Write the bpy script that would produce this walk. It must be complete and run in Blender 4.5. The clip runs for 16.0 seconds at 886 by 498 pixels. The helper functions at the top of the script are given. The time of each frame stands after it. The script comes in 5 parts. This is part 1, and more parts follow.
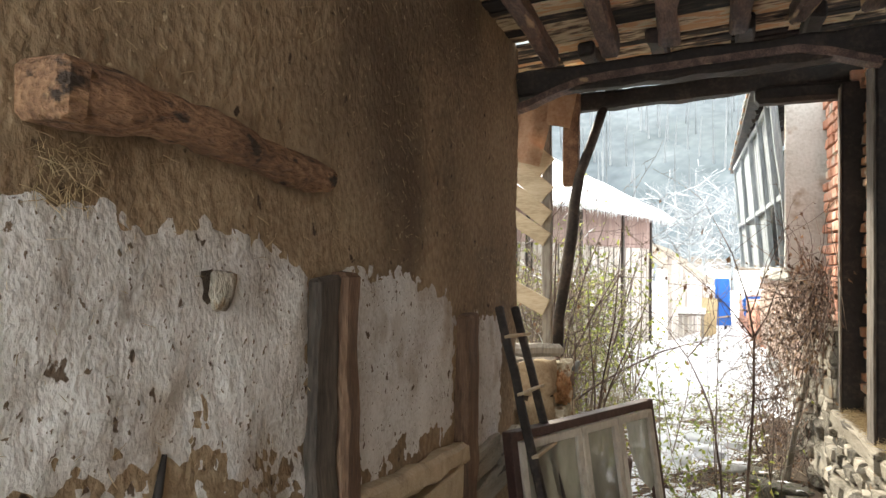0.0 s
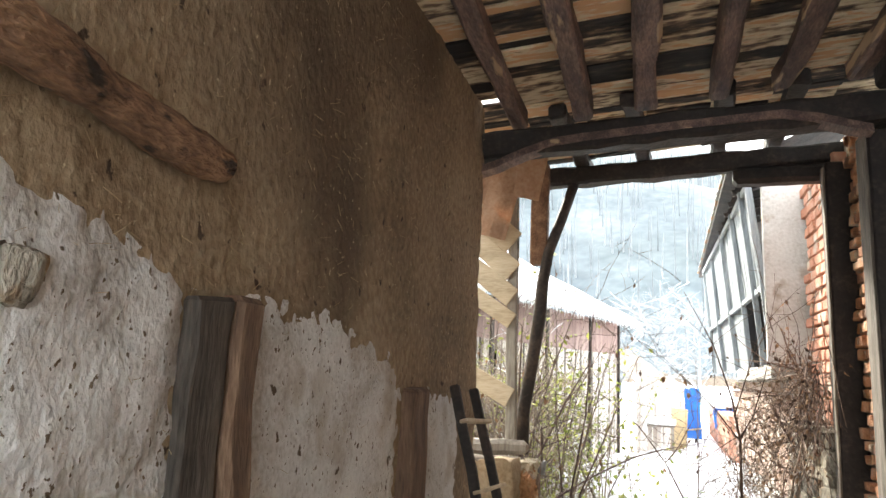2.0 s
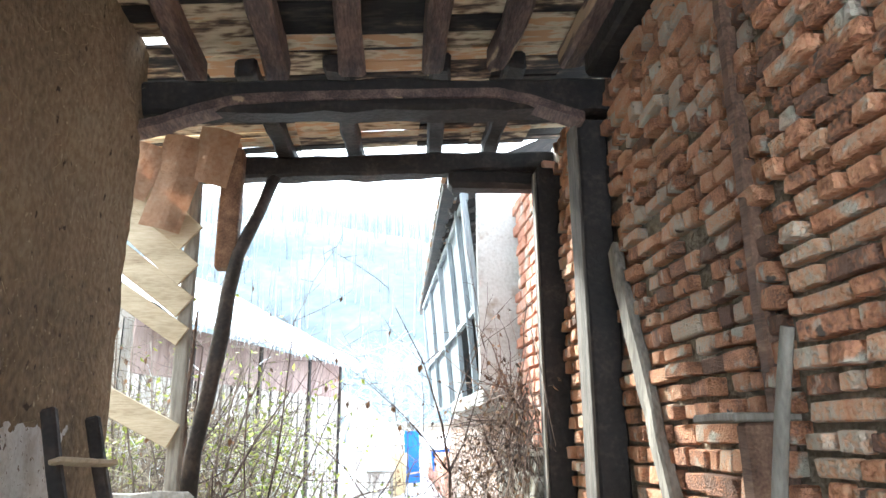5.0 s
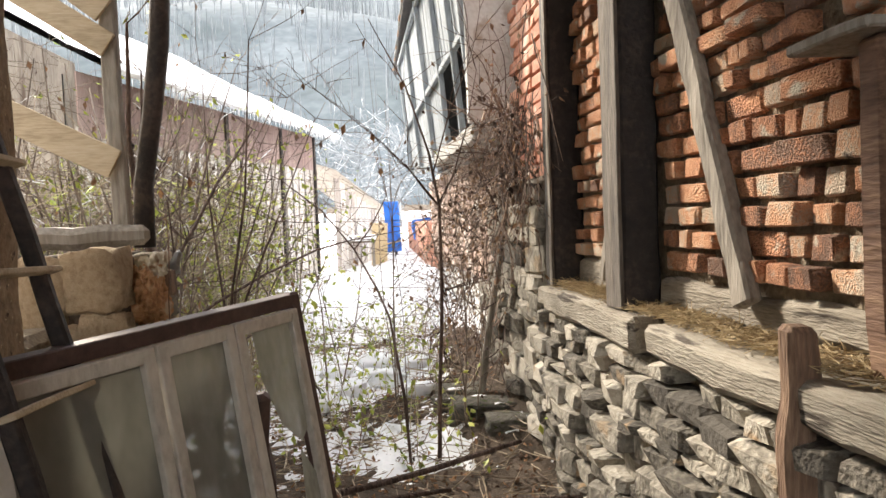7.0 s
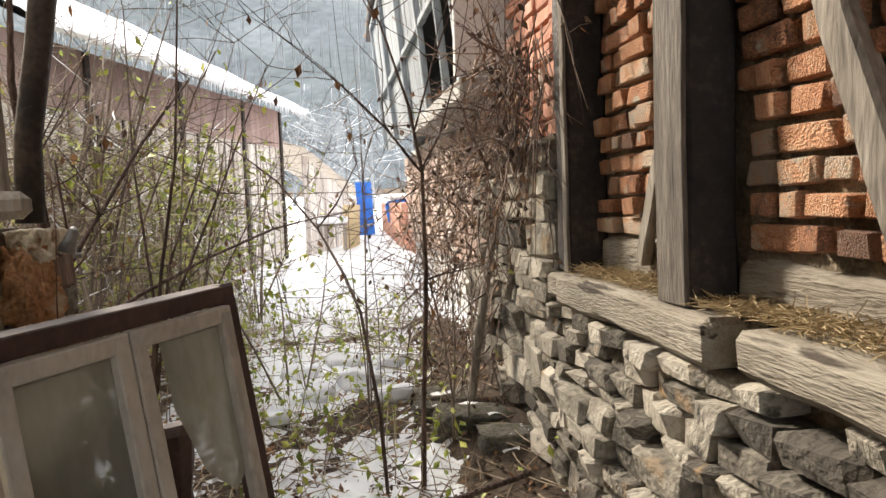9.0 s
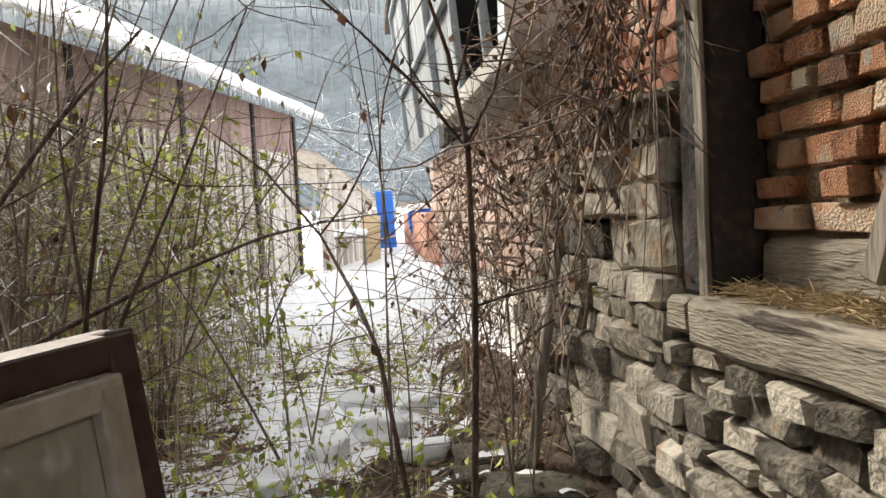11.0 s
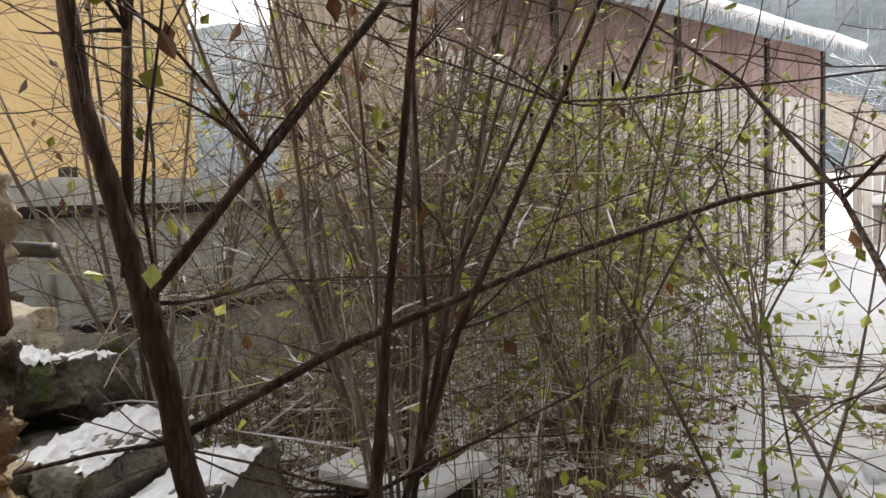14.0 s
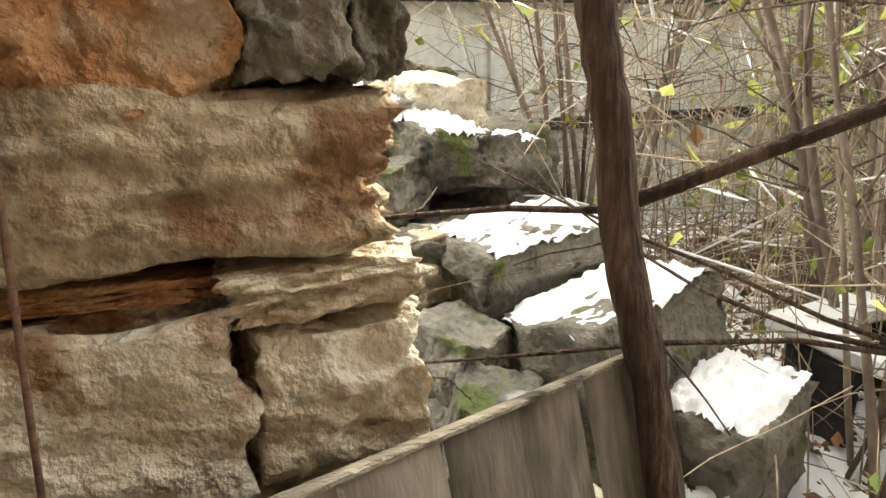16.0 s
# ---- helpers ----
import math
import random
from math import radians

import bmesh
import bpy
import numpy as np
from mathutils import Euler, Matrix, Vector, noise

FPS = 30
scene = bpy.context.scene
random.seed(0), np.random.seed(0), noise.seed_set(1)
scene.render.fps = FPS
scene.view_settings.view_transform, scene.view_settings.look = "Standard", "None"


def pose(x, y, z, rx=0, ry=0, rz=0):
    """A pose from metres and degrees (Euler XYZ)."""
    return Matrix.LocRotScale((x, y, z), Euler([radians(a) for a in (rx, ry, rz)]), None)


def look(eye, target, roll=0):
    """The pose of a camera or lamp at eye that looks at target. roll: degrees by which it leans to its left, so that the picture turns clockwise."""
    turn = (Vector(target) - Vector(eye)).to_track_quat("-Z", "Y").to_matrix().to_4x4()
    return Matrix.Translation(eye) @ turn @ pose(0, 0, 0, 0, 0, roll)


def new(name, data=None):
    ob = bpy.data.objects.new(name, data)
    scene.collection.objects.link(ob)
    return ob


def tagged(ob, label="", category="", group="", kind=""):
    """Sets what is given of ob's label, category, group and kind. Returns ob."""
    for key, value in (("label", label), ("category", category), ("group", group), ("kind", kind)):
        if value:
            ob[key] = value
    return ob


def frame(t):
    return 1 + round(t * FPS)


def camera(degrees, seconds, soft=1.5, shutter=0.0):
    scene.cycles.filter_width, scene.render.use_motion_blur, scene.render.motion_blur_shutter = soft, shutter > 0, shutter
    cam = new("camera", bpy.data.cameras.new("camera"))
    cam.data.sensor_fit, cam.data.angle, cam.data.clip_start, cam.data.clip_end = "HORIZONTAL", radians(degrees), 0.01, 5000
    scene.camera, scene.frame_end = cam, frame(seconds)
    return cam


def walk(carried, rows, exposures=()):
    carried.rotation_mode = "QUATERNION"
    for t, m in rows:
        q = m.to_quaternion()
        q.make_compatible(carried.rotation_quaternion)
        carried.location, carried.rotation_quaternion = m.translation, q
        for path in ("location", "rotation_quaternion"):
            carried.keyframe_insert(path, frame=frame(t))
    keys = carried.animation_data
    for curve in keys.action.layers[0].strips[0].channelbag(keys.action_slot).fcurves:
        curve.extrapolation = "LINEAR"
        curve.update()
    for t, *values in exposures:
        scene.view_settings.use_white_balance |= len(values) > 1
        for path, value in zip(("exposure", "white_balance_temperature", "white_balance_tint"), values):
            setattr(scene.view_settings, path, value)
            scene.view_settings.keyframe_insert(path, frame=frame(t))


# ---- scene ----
cam = camera(65.7, 16.0)
PATH = [
    (0, (0.762, -0.003, 2.095), (0.103, 1.884, 2.135), 0.6),
    (0.5, (0.716, 0.104, 2.013), (-0.128, 1.917, 2.015), 0.7),
    (1, (0.634, 0.228, 1.96), (-0.238, 2.028, 1.952), 0.7),
    (1.5, (0.646, 0.393, 1.909), (-0.15, 2.226, 1.982), 1.6),
    (2, (0.663, 0.553, 1.895), (0.098, 2.438, 2.251), 2.5),
    (2.5, (0.668, 0.699, 1.997), (0.33, 2.563, 2.64), 2.8),
    (3, (0.707, 0.838, 1.98), (0.511, 2.653, 2.798), 2.2),
    (3.5, (0.743, 1.022, 1.9), (0.649, 2.844, 2.721), 1.2),
    (4, (0.717, 1.18, 1.91), (0.733, 3.023, 2.687), 0.2),
    (4.5, (0.779, 1.343, 1.865), (0.896, 3.212, 2.569), -0.2),
    (5, (0.827, 1.482, 1.748), (1.015, 3.404, 2.267), -0.4),
    (5.2, (0.827, 1.559, 1.697), (1.052, 3.5, 2.124), -1.0),
    (7.3, (0.809, 2.27, 1.433), (1.085, 4.247, 1.318), -3.0),
    (7.5, (0.801, 2.373, 1.442), (1.144, 4.34, 1.325), -3.0),
    (8, (0.793, 2.539, 1.421), (1.171, 4.5, 1.303), -2.9),
    (8.5, (0.836, 2.728, 1.392), (1.161, 4.695, 1.238), -2.5),
    (9, (0.866, 2.924, 1.369), (1.194, 4.892, 1.227), -2.3),
    (9.2, (0.852, 3.043, 1.363), (1.175, 5.013, 1.244), -2.4),
    (11.3, (0.959, 4.099, 1.257), (1.216, 6.08, 1.161), -2.9),
    (11.5, (0.984, 4.195, 1.232), (1.223, 6.179, 1.142), -2.5),
    (12, (1.007, 4.484, 1.246), (1.157, 6.477, 1.191), -1.7),
    (12.5, (1.037, 4.696, 1.261), (0.967, 6.694, 1.214), -1.4),
    (13, (1.018, 4.94, 1.272), (0.672, 6.909, 1.239), -1.3),
    (13.5, (0.963, 5.077, 1.272), (0.268, 6.952, 1.224), -1.6),
    (14, (0.889, 5.227, 1.262), (-0.205, 6.896, 1.124), -2.1),
    (14.5, (0.834, 5.305, 1.215), (-0.583, 6.69, 0.941), -2.7),
    (15, (0.713, 5.362, 1.126), (-0.864, 6.522, 0.716), -2.0),
    (15.5, (0.573, 5.426, 1.054), (-1.077, 6.411, 0.499), -1.1),
    (16, (0.464, 5.477, 1.031), (-1.312, 6.217, 0.483), -1.1),
]
walk(cam, [(t, look(eye, target, roll)) for t, eye, target, roll in PATH], [(0, 2.0, 7200, 5), (1.5, 2.15, 7100, 5), (2.5, 2.65, 6600, 4), (3.5, 3.35, 5900, -4), (4.5, 3.1, 5800, -4), (5.2, 2.55, 6000, 2), (7.5, 1.65, 7300, 10), (9.2, 1.45, 7300, 10), (11.5, 1.2, 7100, 8), (12.5, 1.05, 7000, 10), (13.2, .85, 6900, 10), (14, 1.0, 7200, 10), (14.5, 1.55, 7300, 8), (15, 2.1, 7900, 4), (16, 2.6, 7900, 4)])

# ---- world, sun, exposure ----
world = bpy.data.worlds.new("winter_sky")
scene.world = world
world.use_nodes = True
wn, wl = world.node_tree.nodes, world.node_tree.links
sky = wn.new("ShaderNodeTexSky")
sky.sky_type, sky.sun_disc = "NISHITA", False
sky.sun_elevation, sky.sun_rotation = radians(33), radians(-35)
veil = wn.new("ShaderNodeMix")
veil.data_type = "RGBA"
veil.inputs[0].default_value = 0.8
veil.inputs[7].default_value = (9.5, 9.9, 10.6, 1)
wl.new(sky.outputs[0], veil.inputs[6])
wl.new(veil.outputs[2], wn["Background"].inputs[0])
wn["Background"].inputs[1].default_value = 0.12
lamp = bpy.data.lights.new("sun", "SUN")
lamp.energy, lamp.angle, lamp.color = 2.7, radians(7), (1, 0.94, 0.86)
sun = new("sun", lamp)
sun.matrix_world = look((-7, 10, 8), (0, 0, 0))


# ---- materials ----
def surf(name, cols, scale=4.0, rough=0.85, bump=0.3, fine=40.0, stretch=(1, 1, 1), tint=0.0, metal=0.0, spots=None, island=False, dist=0.02, amp=1.0):
    """Grain at two scales over a ramp of colours, with relief; tint varies object by object, island by loose piece."""
    m = bpy.data.materials.new(name)
    m.use_nodes = True
    n, l = m.node_tree.nodes, m.node_tree.links
    b = n["Principled BSDF"]
    b.inputs["Roughness"].default_value, b.inputs["Metallic"].default_value = rough, metal
    co, ob = n.new("ShaderNodeTexCoord"), n.new("ShaderNodeObjectInfo")
    mp, add = n.new("ShaderNodeMapping"), n.new("ShaderNodeVectorMath")
    mul = n.new("ShaderNodeVectorMath")
    mul.operation = "SCALE"
    mul.inputs[0].default_value = (37, 17, 29)
    l.new(ob.outputs["Random"], mul.inputs["Scale"])
    l.new(co.outputs["Object"], add.inputs[0])
    l.new(mul.outputs[0], add.inputs[1])
    l.new(add.outputs[0], mp.inputs[0])
    mp.inputs["Scale"].default_value = stretch
    big, small = n.new("ShaderNodeTexNoise"), n.new("ShaderNodeTexNoise")
    big.inputs["Scale"].default_value, big.inputs["Detail"].default_value = scale, 5
    small.inputs["Scale"].default_value, small.inputs["Detail"].default_value = fine, 6
    l.new(mp.outputs[0], big.inputs[0])
    l.new(mp.outputs[0], small.inputs[0])
    mix = n.new("ShaderNodeMath")
    mix.operation = "MULTIPLY_ADD"
    mix.inputs[1].default_value = 0.45
    l.new(small.outputs[0], mix.inputs[0])
    half = n.new("ShaderNodeMath")
    half.operation = "MULTIPLY"
    half.inputs[1].default_value = 0.55
    l.new(big.outputs[0], half.inputs[0])
    l.new(half.outputs[0], mix.inputs[2])
    fac = mix.outputs[0]
    if tint or island:
        rnd = ob.outputs["Random"]
        if island:
            rnd = n.new("ShaderNodeNewGeometry").outputs["Random Per Island"]
        sh = n.new("ShaderNodeMath")
        sh.operation = "MULTIPLY_ADD"
        sh.inputs[1].default_value, sh.inputs[2].default_value = tint, -tint / 2
        l.new(rnd, sh.inputs[0])
        sm = n.new("ShaderNodeMath")
        l.new(fac, sm.inputs[0])
        l.new(sh.outputs[0], sm.inputs[1])
        fac = sm.outputs[0]
    ramp = n.new("ShaderNodeValToRGB")
    el = ramp.color_ramp.elements
    while len(el) < len(cols):
        el.new(0.5)
    for i, c in enumerate(cols):
        el[i].position = 0.5 + (i / (len(cols) - 1) - 0.5) * 0.42 * amp
        el[i].color = (*c, 1)
    l.new(fac, ramp.inputs[0])
    out = ramp.outputs[0]
    for col, sc, lo, hi in ([spots] if isinstance(spots, tuple) else spots or []):
        sp = n.new("ShaderNodeTexNoise")
        sp.inputs["Scale"].default_value, sp.inputs["Detail"].default_value = sc, 7
        l.new(mp.outputs[0], sp.inputs[0])
        rg = n.new("ShaderNodeMapRange")
        rg.inputs[1].default_value, rg.inputs[2].default_value = lo, hi
        l.new(sp.outputs[0], rg.inputs[0])
        mc = n.new("ShaderNodeMix")
        mc.data_type = "RGBA"
        mc.inputs[7].default_value = (*col, 1)
        l.new(rg.outputs[0], mc.inputs[0])
        l.new(out, mc.inputs[6])
        out = mc.outputs[2]
    l.new(out, b.inputs["Base Color"])
    bm = n.new("ShaderNodeBump")
    bm.inputs["Strength"].default_value, bm.inputs["Distance"].default_value = bump, dist
    l.new(mix.outputs[0], bm.inputs["Height"])
    l.new(bm.outputs[0], b.inputs["Normal"])
    return m


MUD = surf("mud_plaster", [(.10, .068, .042), (.275, .196, .122), (.45, .355, .24)], 1.3, .95, 1.0, 34, (1, 1, .8), spots=[((.06, .038, .025), 20, .66, .70), ((.12, .082, .052), .75, .52, .68), ((.52, .42, .28), 55, .66, .71)], dist=.035)
LIME = surf("flaking_limewash", [(.38, .34, .30), (.69, .68, .675), (.85, .85, .85)], 5, .9, .7, 60, (1, 1, .75), spots=[((.42, .36, .30), 3.2, .57, .72), ((.17, .125, .085), 60, .63, .67), ((.12, .085, .06), 16, .66, .68)], dist=.03)
DARKWOOD = surf("smoked_timber_and_painted_shade", [(.007, .006, .006), (.022, .017, .016), (.075, .052, .044)], 5, .7, .8, 30, (1.2, 1.2, 1.2), tint=.1)
BEAMWOOD = surf("brown_hewn_timber", [(.06, .034, .025), (.19, .105, .07), (.36, .23, .15)], 4, .8, .7, 26, (4, .6, 4), tint=.1)
GREYWOOD = surf("weathered_grey_timber", [(.10, .085, .07), (.25, .22, .185), (.38, .345, .30)], 4, .85, .7, 22, (3, 3, .5), tint=.14)
SILLWOOD = surf("bleached_sill_timber", [(.15, .125, .10), (.30, .265, .215), (.40, .365, .305)], 3, .88, 1.0, 30, (5, .7, 5), tint=.1, spots=[((.07, .055, .043), 3.5, .60, .66)], dist=.03)
PALEBOARD = surf("pale_sawn_board", [(.30, .22, .14), (.50, .40, .27), (.62, .52, .38)], 3, .75, .3, 30, (.6, 4, 4), tint=.1)
CEILWOOD = surf("sooty_roof_boards", [(.010, .009, .010), (.03, .024, .022), (.06, .043, .034), (.22, .15, .10), (.62, .50, .34), (.72, .62, .45), (.64, .38, .21)], 2.6, .85, .5, 6, (1.5, 5, 5), tint=.42, island=True, amp=.9)
BRICK = surf("old_red_brick", [(.24, .14, .10), (.50, .23, .13), (.70, .34, .19), (.72, .43, .27), (.62, .50, .39)], 9, .93, 1.0, 110, (.14, .22, .09), tint=.42, spots=[((.62, .56, .46), 7, .60, .68), ((.16, .125, .10), 9, .66, .70)], dist=.06)
BRICKPALE = surf("faded_outer_brick", [(.36, .17, .12), (.60, .29, .20), (.66, .43, .34)], 5, .92, .8, 50, island=True, tint=.25, spots=((.6, .55, .49), 4, .58, .68), dist=.02)
PINKBRICK = surf("pale_pinkish_brick", [(.31, .21, .17), (.47, .335, .28), (.56, .47, .42)], 5, .92, .8, 50, island=True, tint=.2, spots=((.55, .52, .48), 3, .55, .66), dist=.02)
LOGWOOD = surf("orange_brown_log", [(.06, .036, .025), (.26, .145, .085), (.55, .34, .20)], 4, .85, 1.0, 34, (2.2, 1.0, 2.2), dist=.05, spots=((.045, .03, .022), 9, .60, .66))
POSTGREY = surf("grey_timber_and_lit_post_side", [(.04, .034, .03), (.11, .092, .078), (.21, .18, .15)], 5, .85, .7, 26, (3, 3, .5), tint=.1)
BRICKFAR = surf("old_red_brick_further", [(.24, .14, .10), (.50, .23, .13), (.70, .34, .19), (.72, .43, .27), (.62, .50, .39)], 9, .93, 1.0, 60, island=True, tint=.42, spots=[((.62, .56, .46), 9, .58, .66), ((.16, .125, .10), 11, .66, .70)], dist=.05)
JAMBWOOD = surf("brown_jamb_timber", [(.05, .03, .022), (.16, .095, .062), (.32, .21, .14)], 6, .85, .9, 40, (3, 3, .4), tint=.1)
VINEBARK = surf("dry_vine_bark", [(.04, .025, .021), (.13, .083, .066), (.32, .235, .185)], 6, .9, .2, 40, island=True, tint=.45)
RAFTERWOOD = surf("smoke_darkened_rafter", [(.022, .017, .019), (.11, .068, .060), (.30, .19, .15)], 4, .6, .9, 26, (4, .8, 4), tint=.12, spots=[((.50, .35, .22), 1.6, .63, .66)])
MORTAR = surf("clay_mortar", [(.10, .075, .055), (.22, .175, .125), (.34, .285, .215)], 9, .97, 1.0, 60, dist=.05)
STONE = surf("rubble_sandstone", [(.085, .075, .063), (.20, .18, .148), (.33, .30, .25), (.47, .43, .365)], 9, .92, .9, 45, (.22, .2, .09), tint=.5, spots=[((.34, .23, .13), 6, .62, .72), ((.08, .07, .06), 8, .60, .68)], dist=.03)
STONEFAR = surf("rubble_sandstone_far", [(.085, .075, .063), (.19, .17, .14), (.31, .28, .235), (.44, .405, .345)], 7, .92, 1.0, 60, island=True, tint=.45, spots=[((.34, .23, .13), 4, .62, .72), ((.08, .07, .06), 9, .60, .68)], dist=.05)
PIERSTONE = surf("yellow_sandstone", [(.18, .135, .09), (.49, .40, .28), (.64, .57, .44), (.72, .67, .57)], 9, .92, 1.0, 45, tint=.2, spots=((.26, .15, .08), 7, .55, .64), dist=.06)
MOSSSTONE = surf("mossy_block", [(.06, .056, .048), (.16, .145, .12), (.27, .25, .21)], 6, .92, 1.0, 45, tint=.2, spots=[((.085, .105, .03), 7, .58, .66), ((.05, .047, .04), 11, .6, .66)], dist=.05)
TANCLAY = surf("tan_clay_daub", [(.28, .19, .12), (.5, .38, .25), (.6, .49, .35)], 9, .95, 1.0, 60, dist=.03)
CLAY = surf("orange_clay_daub", [(.16, .075, .04), (.52, .27, .13), (.70, .48, .29)], 11, .95, 1.0, 40, dist=.09, spots=((.62, .5, .36), 9, .6, .68))
SNOW = surf("snow", [(.74, .77, .82), (.84, .86, .89), (.9, .91, .93)], 3, .6, .5, 40, dist=.02)
SOIL = surf("leaf_litter_soil", [(.035, .025, .018), (.085, .06, .042), (.16, .12, .085)], 5, .97, 1.0, 60, spots=((.2, .15, .10), 14, .6, .7), dist=.03)
BARK = surf("shrub_bark", [(.065, .047, .038), (.165, .125, .10), (.31, .255, .205)], 12, .85, .6, 60, (1, 1, .4), tint=.25)
TWIG = surf("fine_twigs", [(.10, .07, .052), (.31, .235, .165), (.58, .49, .365)], 6, .9, .2, 40, island=True, tint=.45)
REDBARK = surf("red_brown_bark", [(.022, .014, .012), (.085, .052, .041), (.24, .165, .13)], 26, .9, 1.0, 110, (1, 1, .22), dist=.05)
LEAFGREEN = surf("winter_green_leaf", [(.13, .19, .025), (.32, .38, .05), (.52, .52, .11)], 6, .5, .1, 40, island=True, tint=.35)
LEAFDRY = surf("dry_brown_leaf", [(.06, .035, .025), (.16, .09, .055), (.34, .17, .07)], 6, .8, .2, 40, island=True, tint=.4)
LEAFVINE = surf("withered_grey_leaf", [(.05, .032, .024), (.155, .095, .063), (.35, .215, .125)], 6, .85, .2, 40, island=True, tint=.45)
STRAW = surf("straw", [(.2, .14, .075), (.36, .27, .15), (.5, .4, .24)], 8, .85, .2, 40, island=True, tint=.3)
TILE = surf("clay_roof_tile", [(.28, .15, .09), (.44, .26, .16), (.52, .37, .26)], 5, .85, .4, 40, tint=.15)
SASHPAINT = surf("peeling_grey_paint", [(.3, .27, .23), (.5, .465, .41), (.62, .59, .53)], 6, .7, .4, 40, (1, 1, .5), tint=.06)
BROWNPAINT = surf("brown_painted_frame", [(.03, .016, .014), (.065, .034, .03), (.1, .06, .05)], 6, .6, .3, 40)
FENCE = surf("pale_sheet_metal", [(.50, .53, .53), (.66, .69, .685), (.74, .76, .75)], 2, .5, .15, 30, metal=.3, spots=((.22, .2, .17), 3, .6, .8))
YELLOW = surf("ochre_render", [(.55, .38, .17), (.66, .48, .24), (.72, .55, .31)], 2, .9, .2, 50)
PLASTER = surf("cracked_white_plaster", [(.42, .40, .37), (.62, .61, .59), (.74, .74, .73)], 3, .9, .5, 40, spots=((.35, .28, .22), 4, .6, .7))
BLUEWOOD = surf("blue_grey_planks", [(.15, .17, .19), (.28, .31, .335), (.42, .45, .47)], 4, .85, .5, 22, (4, 4, .5), tint=.2)
BARNWOOD = surf("bleached_barn_boards", [(.33, .29, .26), (.54, .50, .46), (.68, .65, .61)], 3, .9, .5, 20, (4, 4, .5), tint=.3, spots=((.2, .16, .14), 2, .58, .7))
REDBOARD = surf("faded_red_boards", [(.19, .13, .12), (.32, .225, .205), (.42, .32, .295)], 3, .9, .4, 20, (4, 4, .5), tint=.2)
CONCRETE = surf("concrete", [(.22, .215, .2), (.36, .35, .33), (.46, .45, .42)], 6, .9, .6, 50)
BLUE = surf("blue_plastic", [(.01, .10, .45), (.015, .16, .62), (.03, .22, .7)], 2, .45, .1, 30)
TAN = surf("tan_sheet", [(.45, .33, .18), (.58, .45, .27), (.64, .52, .34)], 2, .7, .1, 30)
CURTAIN = surf("pale_blue_cloth", [(.3, .4, .46), (.42, .53, .59), (.5, .6, .65)], 2, .8, .1, 30)
TIN = surf("dull_tin", [(.09, .09, .09), (.2, .2, .2), (.3, .3, .29)], 8, .45, .3, 50, metal=.8)
# distance haze is put into these bluish greys, no fog volume
HILL = surf("slope_with_painted_mist", [(.07, .09, .105), (.125, .15, .17), (.21, .24, .26)], .09, 1, 0, .6, (1, 1, .25), spots=((.055, .08, .085), .03, .5, .7), dist=.1)
MISTWOOD = surf("trunks_with_painted_mist", [(.16, .18, .195), (.25, .27, .29), (.37, .39, .41)], .3, 1, 0, 2, island=True, tint=.3)
# near-black colour stands in for the shade inside barn and house
DARKVOID = surf("painted_interior_shade", [(.01, .01, .01), (.015, .014, .013), (.02, .02, .018)], 3, .95, .1)

GLASS = bpy.data.materials.new("dusty_glass")
GLASS.use_nodes = True
gn, gl = GLASS.node_tree.nodes, GLASS.node_tree.links
gb = gn["Principled BSDF"]
gb.inputs["Base Color"].default_value = (.26, .255, .225, 1)
gno, gra = gn.new("ShaderNodeTexNoise"), gn.new("ShaderNodeMapRange")
gno.inputs["Scale"].default_value = 5
gra.inputs[1].default_value, gra.inputs[2].default_value, gra.inputs[3].default_value, gra.inputs[4].default_value = .35, .7, .72, .95
gl.new(gno.outputs[0], gra.inputs[0])
gl.new(gra.outputs[0], gb.inputs["Alpha"])
gb.inputs["Roughness"].default_value = .35


# ---- mesh helpers ----
def obj(name, bm, mat, parent=None):
    me = bpy.data.meshes.new(name)
    bm.to_mesh(me)
    bm.free()
    me.materials.append(mat)
    ob = new(name, me)
    if parent:
        ob.parent = parent
    return ob


def raw(name, verts, faces, mat, parent=None, smooth=False):
    me = bpy.data.meshes.new(name)
    me.from_pydata(verts, [], faces)
    me.materials.append(mat)
    if smooth:
        me.shade_smooth()
    ob = new(name, me)
    if parent:
        ob.parent = parent
    return ob


def part(name, bm, material, parent, label=""):
    ob = obj(name, bm, material, parent)
    return tagged(ob, label) if label else ob


def holder(name, place, label, category, group="", kind=""):
    ob = new(name)
    ob.location = place
    ob.empty_display_size = .1
    return tagged(ob, label, category, group, kind)


def fbm(x, y, z=0.0, s=1.0):
    return noise.noise(Vector((x * s, y * s, z * s))) + .5 * noise.noise(Vector((x * s * 2.1 + 7, y * s * 2.1, z * s * 2.1))) + .25 * noise.noise(Vector((x * s * 4.3, y * s * 4.3 + 3, z * s * 4.3)))


